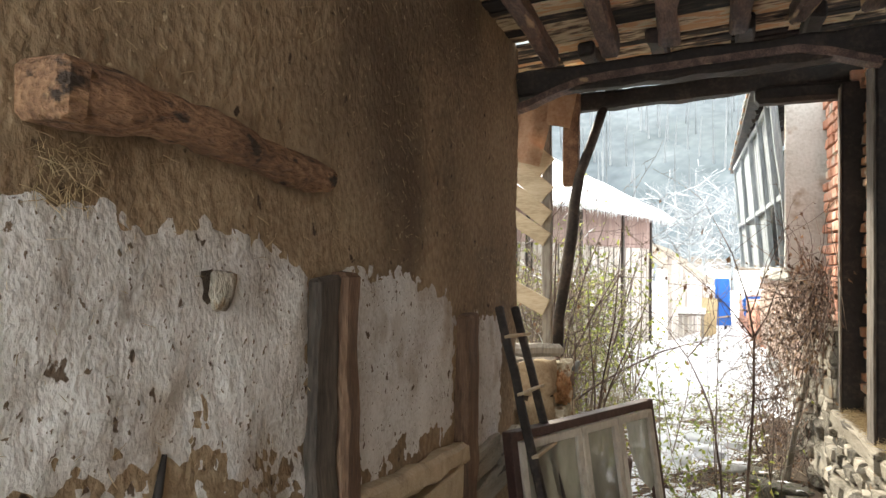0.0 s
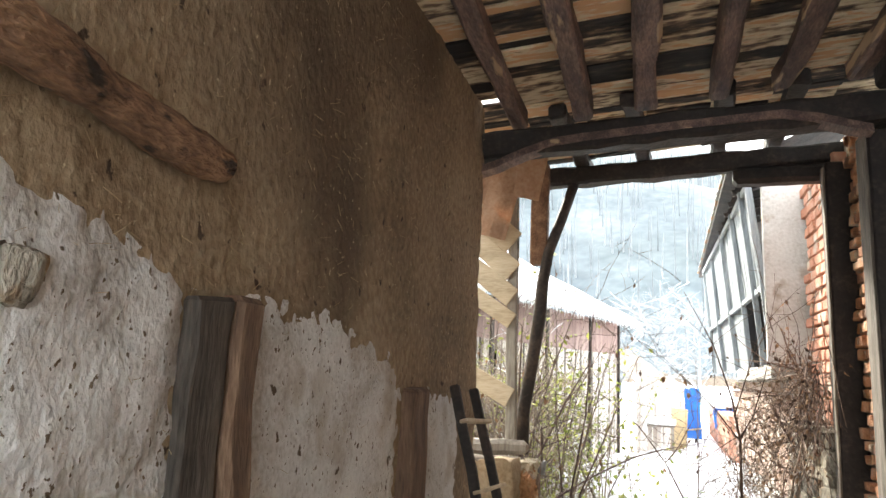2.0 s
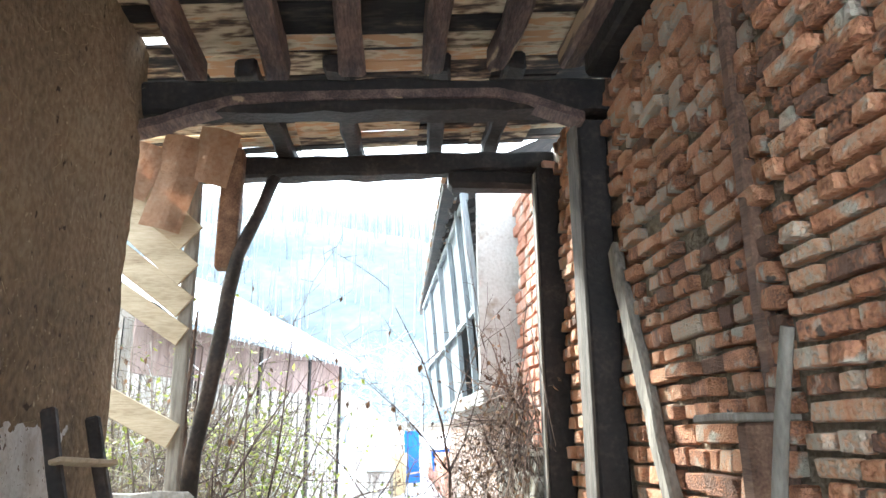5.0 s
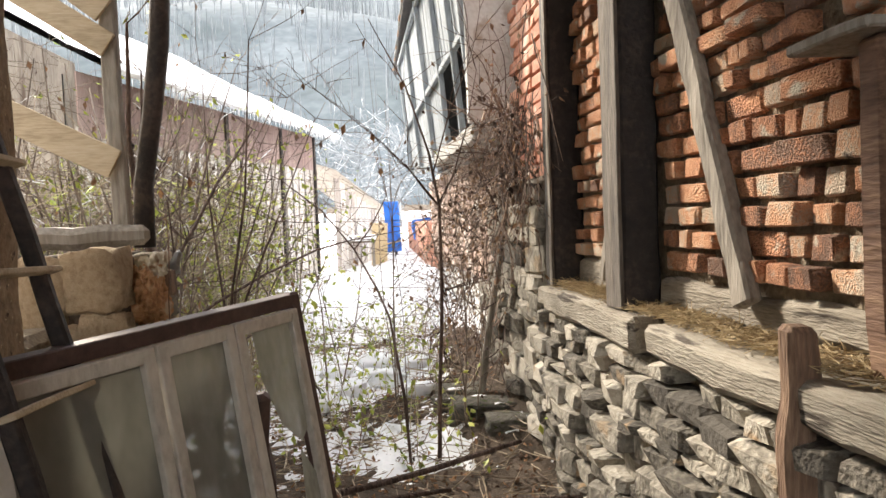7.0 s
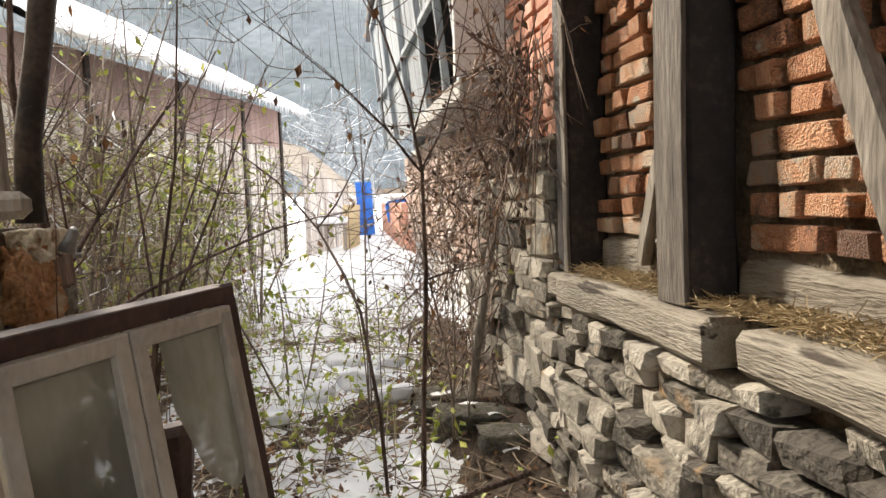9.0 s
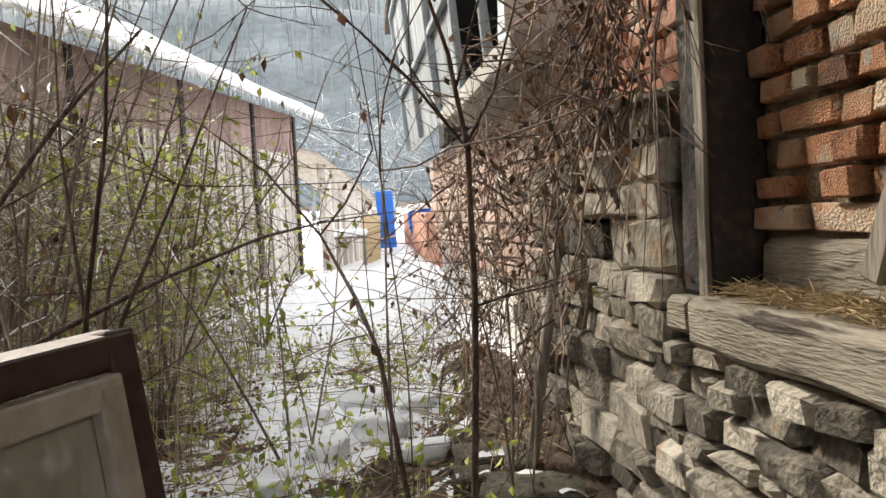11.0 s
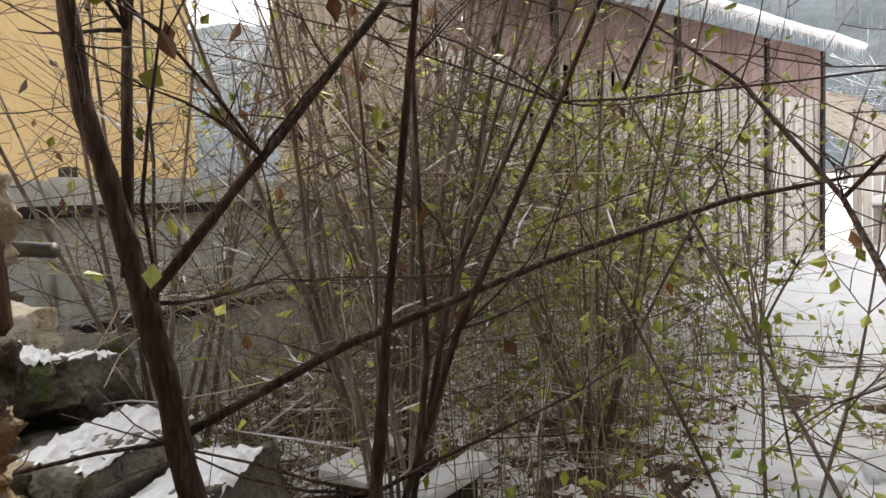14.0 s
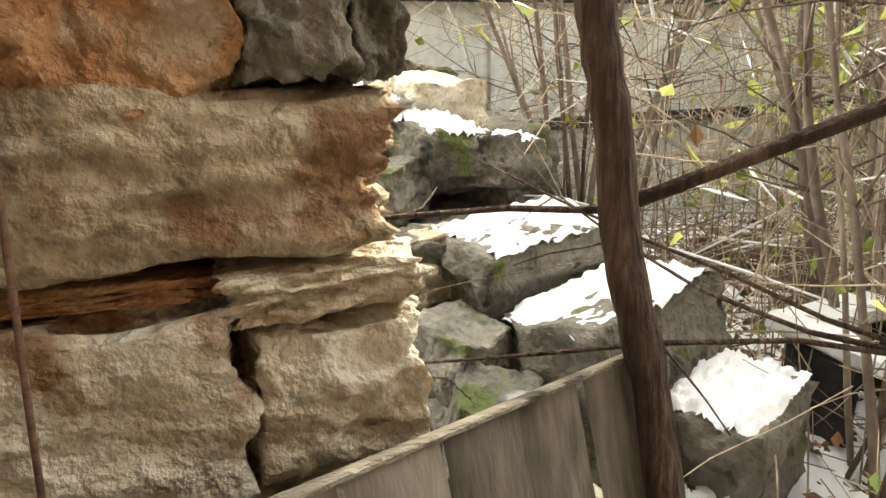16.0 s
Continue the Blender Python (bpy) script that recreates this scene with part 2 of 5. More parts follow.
def block(a, b, bevel=.008, wob=.0, cuts=0, seed=0):
    """A box from corner a to corner b, bevelled; wob makes its sides uneven."""
    bm = bmesh.new()
    bmesh.ops.create_cube(bm, size=1)
    a, b = Vector(a), Vector(b)
    d = b - a
    for v in bm.verts:
        v.co = Vector(((v.co.x + .5) * d.x, (v.co.y + .5) * d.y, (v.co.z + .5) * d.z)) + a
    if cuts:
        long = max(range(3), key=lambda i: abs(d[i]))
        es = [e for e in bm.edges if abs((e.verts[0].co - e.verts[1].co)[long]) > abs(d[long]) * .9]
        bmesh.ops.subdivide_edges(bm, edges=es, cuts=cuts)
    if bevel:
        bmesh.ops.bevel(bm, geom=bm.edges[:], offset=bevel, segments=1, affect="EDGES", clamp_overlap=True)
    if wob:
        for v in bm.verts:
            q = v.co * 6 + Vector((seed * 3.7, seed * 1.3, 0))
            v.co += noise.noise_vector(q) * wob + noise.noise_vector(v.co * 1.7 + Vector((seed, 5, 2))) * wob
    return bm


def bar(p, q, w, d, bevel=.006, wob=.0, cuts=4, up=(0, 0, 1), seed=0):
    """A squared timber from p to q, w wide and d deep."""
    p, q = Vector(p), Vector(q)
    bm = block((-w / 2, -d / 2, 0), (w / 2, d / 2, (q - p).length), bevel, wob, cuts, seed)
    z = (q - p).normalized()
    x = Vector(up).cross(z)
    x = x.normalized() if x.length > .01 else Vector((1, 0, 0))
    y = z.cross(x)
    m = Matrix((x, y, z)).transposed().to_4x4()
    m.translation = p
    bm.transform(m)
    return bm


def tubes(paths, sides=5):
    """Tapered round limbs: each path is a list of (point, radius)."""
    vs, fs = [], []
    for path in paths:
        n0 = len(vs)
        for i, (p, r) in enumerate(path):
            a, b = path[max(i - 1, 0)][0], path[min(i + 1, len(path) - 1)][0]
            t = (b - a)
            t = t.normalized() if t.length > 1e-6 else Vector((0, 0, 1))
            x = t.cross(Vector((.31, .95, .1)))
            x.normalize()
            y = t.cross(x)
            for k in range(sides):
                c, s = math.cos(k * math.tau / sides), math.sin(k * math.tau / sides)
                vs.append(p + (x * c + y * s) * r)
        for i in range(len(path) - 1):
            for k in range(sides):
                k2 = (k + 1) % sides
                fs.append((n0 + i * sides + k, n0 + i * sides + k2, n0 + (i + 1) * sides + k2, n0 + (i + 1) * sides + k))
        fs.append(tuple(n0 + k for k in range(sides))[::-1])
        fs.append(tuple(n0 + (len(path) - 1) * sides + k for k in range(sides)))
    return vs, fs


def limb(p, d, length, r0, r1, n=7, bend=.12, lift=0.0, rng=random):
    """A wandering path from p along d."""
    p, d = Vector(p), Vector(d).normalized()
    out = [(p.copy(), r0)]
    for i in range(n):
        d = (d + Vector((rng.uniform(-1, 1), rng.uniform(-1, 1), rng.uniform(-.7, .7) + lift)) * bend).normalized()
        p = p + d * (length / n)
        out.append((p.copy(), r0 + (r1 - r0) * (i + 1) / n))
    return out


def leaves(points, size, rng, droop=.5):
    """Folded pointed leaves, each two quads."""
    vs, fs = [], []
    for p in points:
        s = size * rng.uniform(.6, 1.25)
        a = Vector((rng.uniform(-1, 1), rng.uniform(-1, 1), rng.uniform(-1, .4) - droop * .4)).normalized()
        b = a.cross(Vector((rng.uniform(-1, 1), rng.uniform(-1, 1), 1))).normalized()
        c = a.cross(b)
        n0 = len(vs)
        vs += [p, p + a * s * .5, p + a * s, p + a * s * .45 + b * s * .28 + c * s * .1, p + a * s * .45 - b * s * .28 + c * s * .1]
        fs += [(n0, n0 + 1, n0 + 2, n0 + 3), (n0, n0 + 4, n0 + 2, n0 + 1)]
    return vs, fs


def rock(seed, cuts=1, rough=.10, square=.75, chip=0.0):
    """A unit rough block, centred, to be scaled."""
    bm = bmesh.new()
    bmesh.ops.create_cube(bm, size=1)
    bmesh.ops.subdivide_edges(bm, edges=bm.edges[:], cuts=cuts, use_grid_fill=True)
    for v in bm.verts:
        ball = v.co.normalized() * .62
        v.co = v.co * square + ball * (1 - square)
        v.co += noise.noise_vector(v.co * 1.9 + Vector((seed * 5.1, seed * 2.3, 0))) * rough
        if cuts > 2:
            v.co += noise.noise_vector(v.co * 6 + Vector((seed * 3.1, 0, 7))) * rough * .35
        if cuts > 2:
            v.co += v.co.normalized() * (abs(noise.noise(v.co * 5 + Vector((seed, 2, 1)))) + .5 * abs(noise.noise(v.co * 11 + Vector((seed, 5, 1)))) - .25) * .09
    if chip:
        for v in bm.verts:
            q = v.co * 3.2 + Vector((seed * 1.7, seed * .9, 4))
            d = noise.voronoi(q)[0][0] * .7 + noise.voronoi(q * 2.6)[0][0] * .3
            v.co += v.co.normalized() * (d - .68) * chip
    me = bpy.data.meshes.new("rock")
    bm.to_mesh(me)
    bm.free()
    me.shade_smooth()
    return me


def chunk(seed, bevel, rough):
    """A unit block with broken arrises, to be scaled."""
    bm = bmesh.new()
    bmesh.ops.create_cube(bm, size=1)
    bmesh.ops.bevel(bm, geom=bm.edges[:], offset=bevel, segments=1, affect="EDGES")
    for v in bm.verts:
        v.co += noise.noise_vector(v.co * 2.3 + Vector((seed * 5.1, seed * 2.3, 0))) * rough + noise.noise_vector(v.co * 7 + Vector((seed, 0, 9))) * rough * .4
    me = bpy.data.meshes.new("chunk")
    bm.to_mesh(me)
    bm.free()
    return me


def piece(name, me, parent, x, y, z, sx, sy, sz, turn=0, tip=0):
    ob = new(name, me)
    ob.parent = parent
    ob.location, ob.scale = (x, y, z), (sx, sy, sz)
    ob.rotation_euler = (tip, 0, turn)
    return ob


def sheet(name, us, vs2, fn, mat, parent=None, flip=False):
    """A relief laid over a grid: fn(u, v) gives each point."""
    ps = [fn(u, v) for v in vs2 for u in us]
    n = len(us)
    fs = []
    for j in range(len(vs2) - 1):
        for i in range(n - 1):
            q = (j * n + i, j * n + i + 1, (j + 1) * n + i + 1, (j + 1) * n + i)
            fs.append(q[::-1] if flip else q)
    return raw(name, ps, fs, mat, parent, True)


def span(a, b, step):
    n = max(2, int(round((b - a) / step)) + 1)
    return [a + (b - a) * i / (n - 1) for i in range(n)]


def stepped(x, pts):
    for (a, fa), (b, fb) in zip(pts, pts[1:]):
        if x <= b:
            t = max(0.0, min(1.0, (x - a) / (b - a)))
            return fa + (fb - fa) * t
    return pts[-1][1]


def ground_z(x, y):
    base = stepped(y, [(-3, .62), (0, .56), (2.3, .18), (4.0, .02), (6.0, .0), (9, .04), (14, .25), (22, .6), (60, 3)])
    if y > 5.6:
        k = min(1, (y - 5.6) / 1.2)
        base += k * .28 * math.exp(-((x - 1.95) / .45) ** 2)
        base += k * .10 * math.exp(-((x + 2.0) / .8) ** 2)
    return base

# ---- the ground and its snow ----
def ground_at(x, y):
    near = 1 if (-6 < x < 6 and -4 < y < 14) else 0
    return Vector((x, y, ground_z(x, y) + near * (.035 * fbm(x, y, 0, 1.3) + .012 * fbm(x, y, 3, 6))))


gx = [-700, -300, -120, -50, -20, -10] + span(-6, 4, .07) + [6, 10, 20, 50, 120, 300, 700]
gy = [-500, -200, -60, -20, -8, -4] + span(-2.6, 13, .08) + [14, 16, 19, 23, 30, 45, 80, 150, 300, 700]
tagged(sheet("ground", gx, gy, ground_at, SOIL), "bare soil strewn with leaf litter and twigs", "ground", kind="structure")


def snow_at(x, y):
    g = ground_at(x, y)
    mask = fbm(x, y, 11, .9) * .7 + .5 * fbm(x, y, 4, 3.5) + .3 * fbm(x, y, 9, 11)
    mask += stepped(y, [(4.7, -1.6), (5.6, -.45), (6.2, .05), (8, .22), (10, .5), (12, 1.2), (14, 1.5)])
    mask -= .5 * math.exp(-((x - 1.75) / .3) ** 2) * (y < 9)
    mask -= stepped(x, [(-3.5, -.1), (-1.8, .0), (.2, .04), (.55, 0), (9, 0)]) * (1 if y < 9.5 else max(0, 1 - (y - 9.5)))
    if y < 10.5 and x < .2:
        mask += .35 * fbm(x, y, 21, 7)
    mask += .45 * fbm(x, y, 31, 16) if y < 10 else 0
    g.z += max(-.05, min(.06, mask * .06)) + .016 * fbm(x, y, 8, 5) + .010 * fbm(x, y, 18, 13)
    return g


tagged(sheet("snow_cover", [-120, -40, -15, -8] + span(-5, 4, .05) + [7, 12, 40, 120], span(4.6, 13, .05) + [13.5, 14.5, 16, 19, 25, 40, 90], snow_at, SNOW), "patchy wet snow thinning over the yard soil", "snow", kind="structure")

rng = random.Random(4)
vs, fs = leaves([ground_at(x, y) + Vector((0, 0, .012 + rng.random() * .02)) for x, y in ((rng.uniform(-2.6, 1.8), rng.uniform(4.3, 10.5)) for _ in range(7000))], .045, rng, 0)
lift = [snow_at(x, y) for x, y in ((rng.uniform(-2.4, .25), rng.uniform(6.5, 10)) for _ in range(5200))]
v2, f2 = leaves([p + Vector((0, 0, .006 + rng.random() * .012)) for p in lift], .045, rng, 0)
fs += [tuple(k + len(vs) for k in f) for f in f2]
vs += v2
tagged(raw("leaf_litter", vs, fs, LEAFDRY), "fallen brown leaves over the soil and snow", "leaves", kind="stuff")
ps = []
for _ in range(2600):
    x, y = rng.uniform(-2.2, 1.8), rng.uniform(3.6, 10.5)
    ps.append(limb(ground_at(x, y) + Vector((0, 0, .015)), (rng.uniform(-1, 1), rng.uniform(-1, 1), .05), rng.uniform(.12, .5), .004, .0015, 3, .12, rng=rng))
vs, fs = tubes(ps, 4)
tagged(raw("fallen_twigs", vs, fs, TWIG), "thin dead twigs lying on the ground", "twigs", kind="stuff")

# ---- passage: mud-plastered wall with limewash ----
def mud_at(y, z):
    return Vector((-.33 + .02 * fbm(y, z, 2, 1.1) + .008 * fbm(y, z, 5, 7) + .003 * fbm(y, z, 8, 17), y, z))


wall_left = sheet("wall_left", span(.5, 4.66, .03), span(-.1, 3.6, .03), mud_at, MUD, flip=True)
tagged(wall_left, "mud-plastered wall, brown, straw-flecked, with broad darker blotches", "wall", kind="structure")
part("wall_core", block((-.78, .5, -.2), (-.37, 4.62, 3.6), .02), MUD, wall_left)
part("wall_end", block((-.74, 4.45, 0), (-.355, 4.672, 3.5), .02, .012, 12), MUD, wall_left)


def lime_patch(name, y0, y1, z0, top, seed, foot=0.0):
    def at(y, z):
        edge = top(y) - z
        low = z - (z0 + foot * max(0, 1.86 - y) + .06 * fbm(y, 0, seed, 3))
        side = min(y - y0, y1 - y)
        m = min(min(edge, side) / .05, low / .16 + 1.3 * fbm(y, z, seed + 9, 3.2)) + .45 * fbm(y, z, seed, 6) + .7 * fbm(y, z, seed, 23)
        return mud_at(y, z) + Vector((max(-.012, min(.010, .006 * m)) + .004 * fbm(y, z, 1, 9) + .003 * fbm(y, z, 6, 26), 0, 0))
    ob = sheet(name, span(y0 - .06, y1 + .06, .016), span(z0 - .1, 2.3, .016), at, LIME, wall_left, True)
    return tagged(ob, "flaking white limewash with a ragged edge")


lime_patch("limewash", .58, 1.86, 1.42, lambda y: stepped(y, [(.5, 2.2), (1.5, 2.17), (1.72, 2.12), (1.86, 2.02)]), 1, .27)
lime_patch("limewash", 2.09, 3.33, 1.30, lambda y: stepped(y, [(2.1, 2.07), (2.67, 2.03), (3.18, 1.92), (3.33, 1.8)]), 2)
lime_patch("limewash", 3.72, 4.25, 1.0, lambda y: stepped(y, [(3.7, 1.8), (4.3, 1.76)]), 3)


# straw ends sticking out of the mud
rng = random.Random(9)
ps = []
for _ in range(900):
    y, z = rng.uniform(.2, 4.6), rng.uniform(1.6, 3.4)
    ps.append(limb(mud_at(y, z), (.4, rng.uniform(-1, 1), rng.uniform(-1, .6)), rng.uniform(.015, .05), .0009, .0006, 2, .2, rng=rng))
vs, fs = tubes(ps, 3)
tagged(raw("straw_flecks", vs, fs, STRAW, wall_left), "chopped straw in the mud plaster")

jamb = holder("door_jamb", (-.3, 1.98, .5), "worn grey-brown timber jamb built into the mud wall", "timber", kind="structure")
part("jamb_face", block((-.355, 1.85, .3), (-.285, 2.0, 2.05), .012, .012, 14, 2), POSTGREY, jamb, "grey worn face of the jamb").matrix_parent_inverse = jamb.matrix_basis.inverted()
part("jamb_edge", block((-.36, 2.004, .3), (-.262, 2.115, 2.05), .015, .014, 14, 5), JAMBWOOD, jamb, "brown split edge of the jamb").matrix_parent_inverse = jamb.matrix_basis.inverted()
for o in list(jamb.children):
    o.matrix_parent_inverse = Matrix.Translation(-jamb.location)
tagged(obj("wall_post", block((-.4, 3.37, .1), (-.27, 3.56, 1.83), .015, .012, 12, 8), JAMBWOOD), "dark brown upright post set in the mud wall", "post", kind="structure")
tagged(obj("wall_timber", bar((-.325, 1.9, 1.26), (-.315, 3.42, 1.12), .1, .11, .02, .022, 14, (0, 0, 1), 3), PALEBOARD), "cracked horizontal timber at the foot of the plaster", "timber", kind="structure")
for i, (y0, y1, z0, z1) in enumerate(((2.0, 2.6, .98, 1.14), (2.62, 3.35, .9, 1.08), (3.6, 4.1, .9, 1.06), (4.12, 4.6, .85, 1.0), (3.6, 4.5, .7, .86))):
    tagged(obj("rough_plank", block((-.35, y0, z0), (-.28, y1, z1), .010, .009, 8, i), PALEBOARD if i < 2 else SILLWOOD), "rough tan plank along the wall foot", "plank", kind="structure")

# round log resting on the wall
log = holder("wall_log", (-.3, .9, 2.38), "round peeled log set along the mud wall, square-cut at one end", "log")
rng = random.Random(3)
path = []
for i in range(26):
    t = i / 25
    y = .9 + t * 1.0
    r = .060 - .016 * min(1, t * 2.2) + .004 * math.sin(t * 17) + .010 * rng.random()
    path.append((Vector((-.285 + .008 * math.sin(t * 5), y, 2.39 - .025 * t + .015 * math.sin(t * 5.2))), r))
vs, fs = tubes(path and [path], 12)
o = raw("trunk", vs, fs, LOGWOOD, log, True)
o.matrix_parent_inverse = Matrix.Translation(-log.location)
o = part("cut_end", block((-.345, .862, 2.335), (-.222, .93, 2.45), .014, .008, 2, 4), LOGWOOD, log, "sawn pale end of the log")
o.matrix_parent_inverse = Matrix.Translation(-log.location)

# hole in the limewash with a loose stone; dark lump paints its shade
for nm, me, mt, at, sc, lb in (("hollow", rock(78, 6, .2, .4), SOIL, (-.335, 1.405, 2.02), (.04, .135, .125), "dark lump painting the shade of a hollow in the plaster"), ("wall_stone", rock(77, 5, .22, .45), STONE, (-.325, 1.415, 2.02), (.06, .085, .085), "grey stone bedded in the hollow")):
    me.materials.append(mt)
    o = new(nm, me)
    o.location, o.scale = at, sc
    o.parent = wall_left
    tagged(o, lb)
rng = random.Random(61)
ps = [limb((-.315, rng.uniform(.9, 1.02), rng.uniform(2.2, 2.31)), (.15, rng.uniform(-1, 1), rng.uniform(-1, .4)), rng.uniform(.02, .06), .001, .0006, 3, .3, rng=rng) for _ in range(110)]
vs, fs = tubes(ps, 3)
tagged(raw("straw_tuft", vs, fs, STRAW, wall_left), "tuft of straw hanging out of the mud", kind="stuff")

# ---- passage: ceiling boards and rafters ----
def ceil_z(x):
    return 3.5 + .085 * (x + .33)


rng = random.Random(12)
vs, fs = [], []


def plank_box(x0, x1, y0, y1, z, th=.018):
    n0 = len(vs)
    j = [rng.uniform(-.006, .006) for _ in range(4)]
    for zz in (0, th):
        vs.extend([Vector((x0, y0 + j[0], z(x0) + zz)), Vector((x1, y0 + j[1], z(x1) + zz)), Vector((x1, y1 + j[2], z(x1) + zz)), Vector((x0, y1 + j[3], z(x0) + zz))])
    fs.extend([(n0 + 3, n0 + 2, n0 + 1, n0), (n0 + 4, n0 + 5, n0 + 6, n0 + 7), (n0, n0 + 1, n0 + 5, n0 + 4), (n0 + 1, n0 + 2, n0 + 6, n0 + 5), (n0 + 2, n0 + 3, n0 + 7, n0 + 6), (n0 + 3, n0, n0 + 4, n0 + 7)])


RX = (-.095, .29, .68, 1.085, 1.45, 1.85)
ends = (-.75,) + RX + (2.25,)
# boards begin out of view to shade the near end of the walls
y = -.85
while y < 4.6:
    w = rng.uniform(.05, .15)
    for a, b in zip(ends, ends[1:]):
        if a < -.5 and y > 4.42:
            continue
        k = rng.uniform(-.008, .012)
        plank_box(a, b, y, y + w - rng.uniform(.004, .014), lambda x: ceil_z(x) + .075 + k)
    y += w
y = 4.60
while y < 5.97:
    w = rng.uniform(.06, .14)
    for a, b in zip(ends, ends[1:]):
        k = rng.uniform(-.01, .015)
        plank_box(a, b, y, y + w - .008, lambda x: ceil_z(x) + .09 + k)
    y += w
ceiling = tagged(raw("ceiling", vs, fs, CEILWOOD), "sooty split roof boards, pale where worn, laid across rafters", "ceiling", kind="structure")
# hidden slab added over the boards to keep light from leaking in
roof = tagged(obj("roof", block((-.9, -.95, 3.86), (2.5, 4.5, 3.94), .01), DARKWOOD), "added dark roof slab above the boards, unseen, stops light leaks", "roof", kind="structure")
part("roof_eave", block((-.1, 4.5, 3.865), (2.5, 6.05, 3.925), .01), DARKWOOD, roof)

for i, x in enumerate(RX):
    z = ceil_z(x)
    w = (.10, .12, .125, .11, .115, .15)[i]
    tagged(obj("rafter", bar((x + (.02, .03, .0, -.0, .03, .06)[i], -.9, z + .01), (x, 4.72, z + .01), w, .125, .018, .022, 18, (0, 0, 1), i + 20), RAFTERWOOD), "crooked hewn rafter, reddish-brown and smoke-darkened", "rafter", "rafters", "structure")
# added dark bar: paints the shade between last rafter and bricks
tagged(obj("wall_plate", bar((1.995, -.95, 3.585), (1.995, 4.60, 3.585), .24, .13, .02, .014, 16, (0, 0, 1), 31), DARKWOOD), "added near-black bar painting the shaded gap above the bricks", "beam", kind="structure")
for i, x in enumerate((.16, .62, 1.17, 1.57)):
    z = ceil_z(x)
    tagged(obj("rafter", bar((x - .03, 4.72, z + .03), (x + .05, 6.15, z + .075), .11, .1, .015, .015, 8, (0, 0, 1), i + 40), DARKWOOD), "short dark rafter end over the outer beam", "rafter", "rafters", "structure")

beam = holder("lintel_beam", (.8, 4.68, 3.4), "heavy smoke-blackened lintel beam with an arched lower lip", "beam", kind="structure")
back = Matrix.Translation(-beam.location)
part("beam", bar((-.75, 4.69, 3.30), (2.25, 4.69, 3.47), .17, .17, .02, .016, 18, (0, 0, 1), 6), DARKWOOD, beam).matrix_parent_inverse = back
lip = [(-.42, 3.13), (-.22, 3.185), (-.05, 3.255), (.13, 3.315), (.5, 3.345), (.95, 3.375), (1.42, 3.405), (1.6, 3.37), (1.77, 3.315), (1.86, 3.29)]
vs, fs = [], []
for x in span(lip[0][0], lip[-1][0], .04):
    z = stepped(x, lip) + .006 * fbm(x, 0, 3, 4)
    n0 = len(vs)
    vs += [Vector((x, 4.585, z - .012)), Vector((x, 4.585, z + .035)), Vector((x, 4.70, z + .05)), Vector((x, 4.70, z - .016))]
    if n0:
        fs += [(n0 - 4 + k, n0 - 4 + (k + 1) % 4, n0 + (k + 1) % 4, n0 + k) for k in range(4)]
o = raw("lip", vs, fs, RAFTERWOOD, beam)
o.matrix_parent_inverse = back
tagged(o, "purplish-brown curved lip board")
beam = holder("outer_beam", (.8, 5.9, 3.5), "smoke-blackened outer beam with a stepped bracket", "beam", kind="structure")
back = Matrix.Translation(-beam.location)
part("beam", bar((-.6, 5.93, 3.44), (2.2, 5.93, 3.60), .15, .15, .02, .014, 16, (0, 0, 1), 9), DARKWOOD, beam).matrix_parent_inverse = back
part("bracket", block((1.3, 5.84, 3.37), (2.1, 5.99, 3.5), .03, .012, 6, 4), DARKWOOD, beam).matrix_parent_inverse = back

# ---- passage: timber-framed brick wall ----
# unseen run back to y -3 is added to block sky light
wall_right = obj("wall_right", block((2.022, -3, .93), (2.3, 5.75, 3.62), .01), MORTAR)
tagged(wall_right, "timber-framed wall filled with uneven old red bricks", "wall", kind="structure")
rng = random.Random(21)
BR = []
for i in range(14):
    me = chunk(i + 200, .075, .10)
    me.materials.append(BRICK)
    BR.append(me)
sv, sf = [], []


def far_piece(vl, fl, me, x, y, z, sx, sy, sz, turn=0.0):
    n0 = len(vl)
    c, s = math.cos(turn), math.sin(turn)
    for v in me.vertices:
        px, py = v.co.x * sx, v.co.y * sy
        vl.append(Vector((x + px * c - py * s, y + px * s + py * c, z + v.co.z * sz)))
    for p in me.polygons:
        fl.append(tuple(n0 + k for k in p.vertices))


def course(y0, y1, z, h, near):
    y = y0 + rng.uniform(0, .05)
    while y < y1 - .05:
        ln = rng.choice((.23, .11, .11, .11, .15, .085))
        ln = min(ln * rng.uniform(.92, 1.08), y1 - y)
        a = dict(x=2.04 + rng.uniform(-.024, .018), y=y + ln / 2, z=z + rng.uniform(-.004, .004), sx=.12, sy=ln - rng.uniform(.012, .028), sz=h - rng.uniform(.012, .024), turn=rng.uniform(-.06, .06))
        if rng.random() < .025:
            y += ln
            continue
        if near:
            piece("brick", rng.choice(BR), wall_right, a["x"], a["y"], a["z"], a["sx"], a["sy"], a["sz"], a["turn"], rng.uniform(-.03, .03))
        else:
            far_piece(sv, sf, rng.choice(BR), **a)
        y += ln + .004


for y0, y1, high, near in ((.5, 3.3, .071, False), (3.3, 4.66, .080, True), (4.83, 5.62, .080, True)):
    z = 1.2
    while z < 3.53:
        h = high * rng.uniform(.92, 1.08)
        course(y0, y1, z + h / 2, h, near)
        z += h
o = raw("far_bricks", sv, sf, BRICKFAR, wall_right, False)
tagged(o, "uneven red bricks further along the wall", kind="stuff")

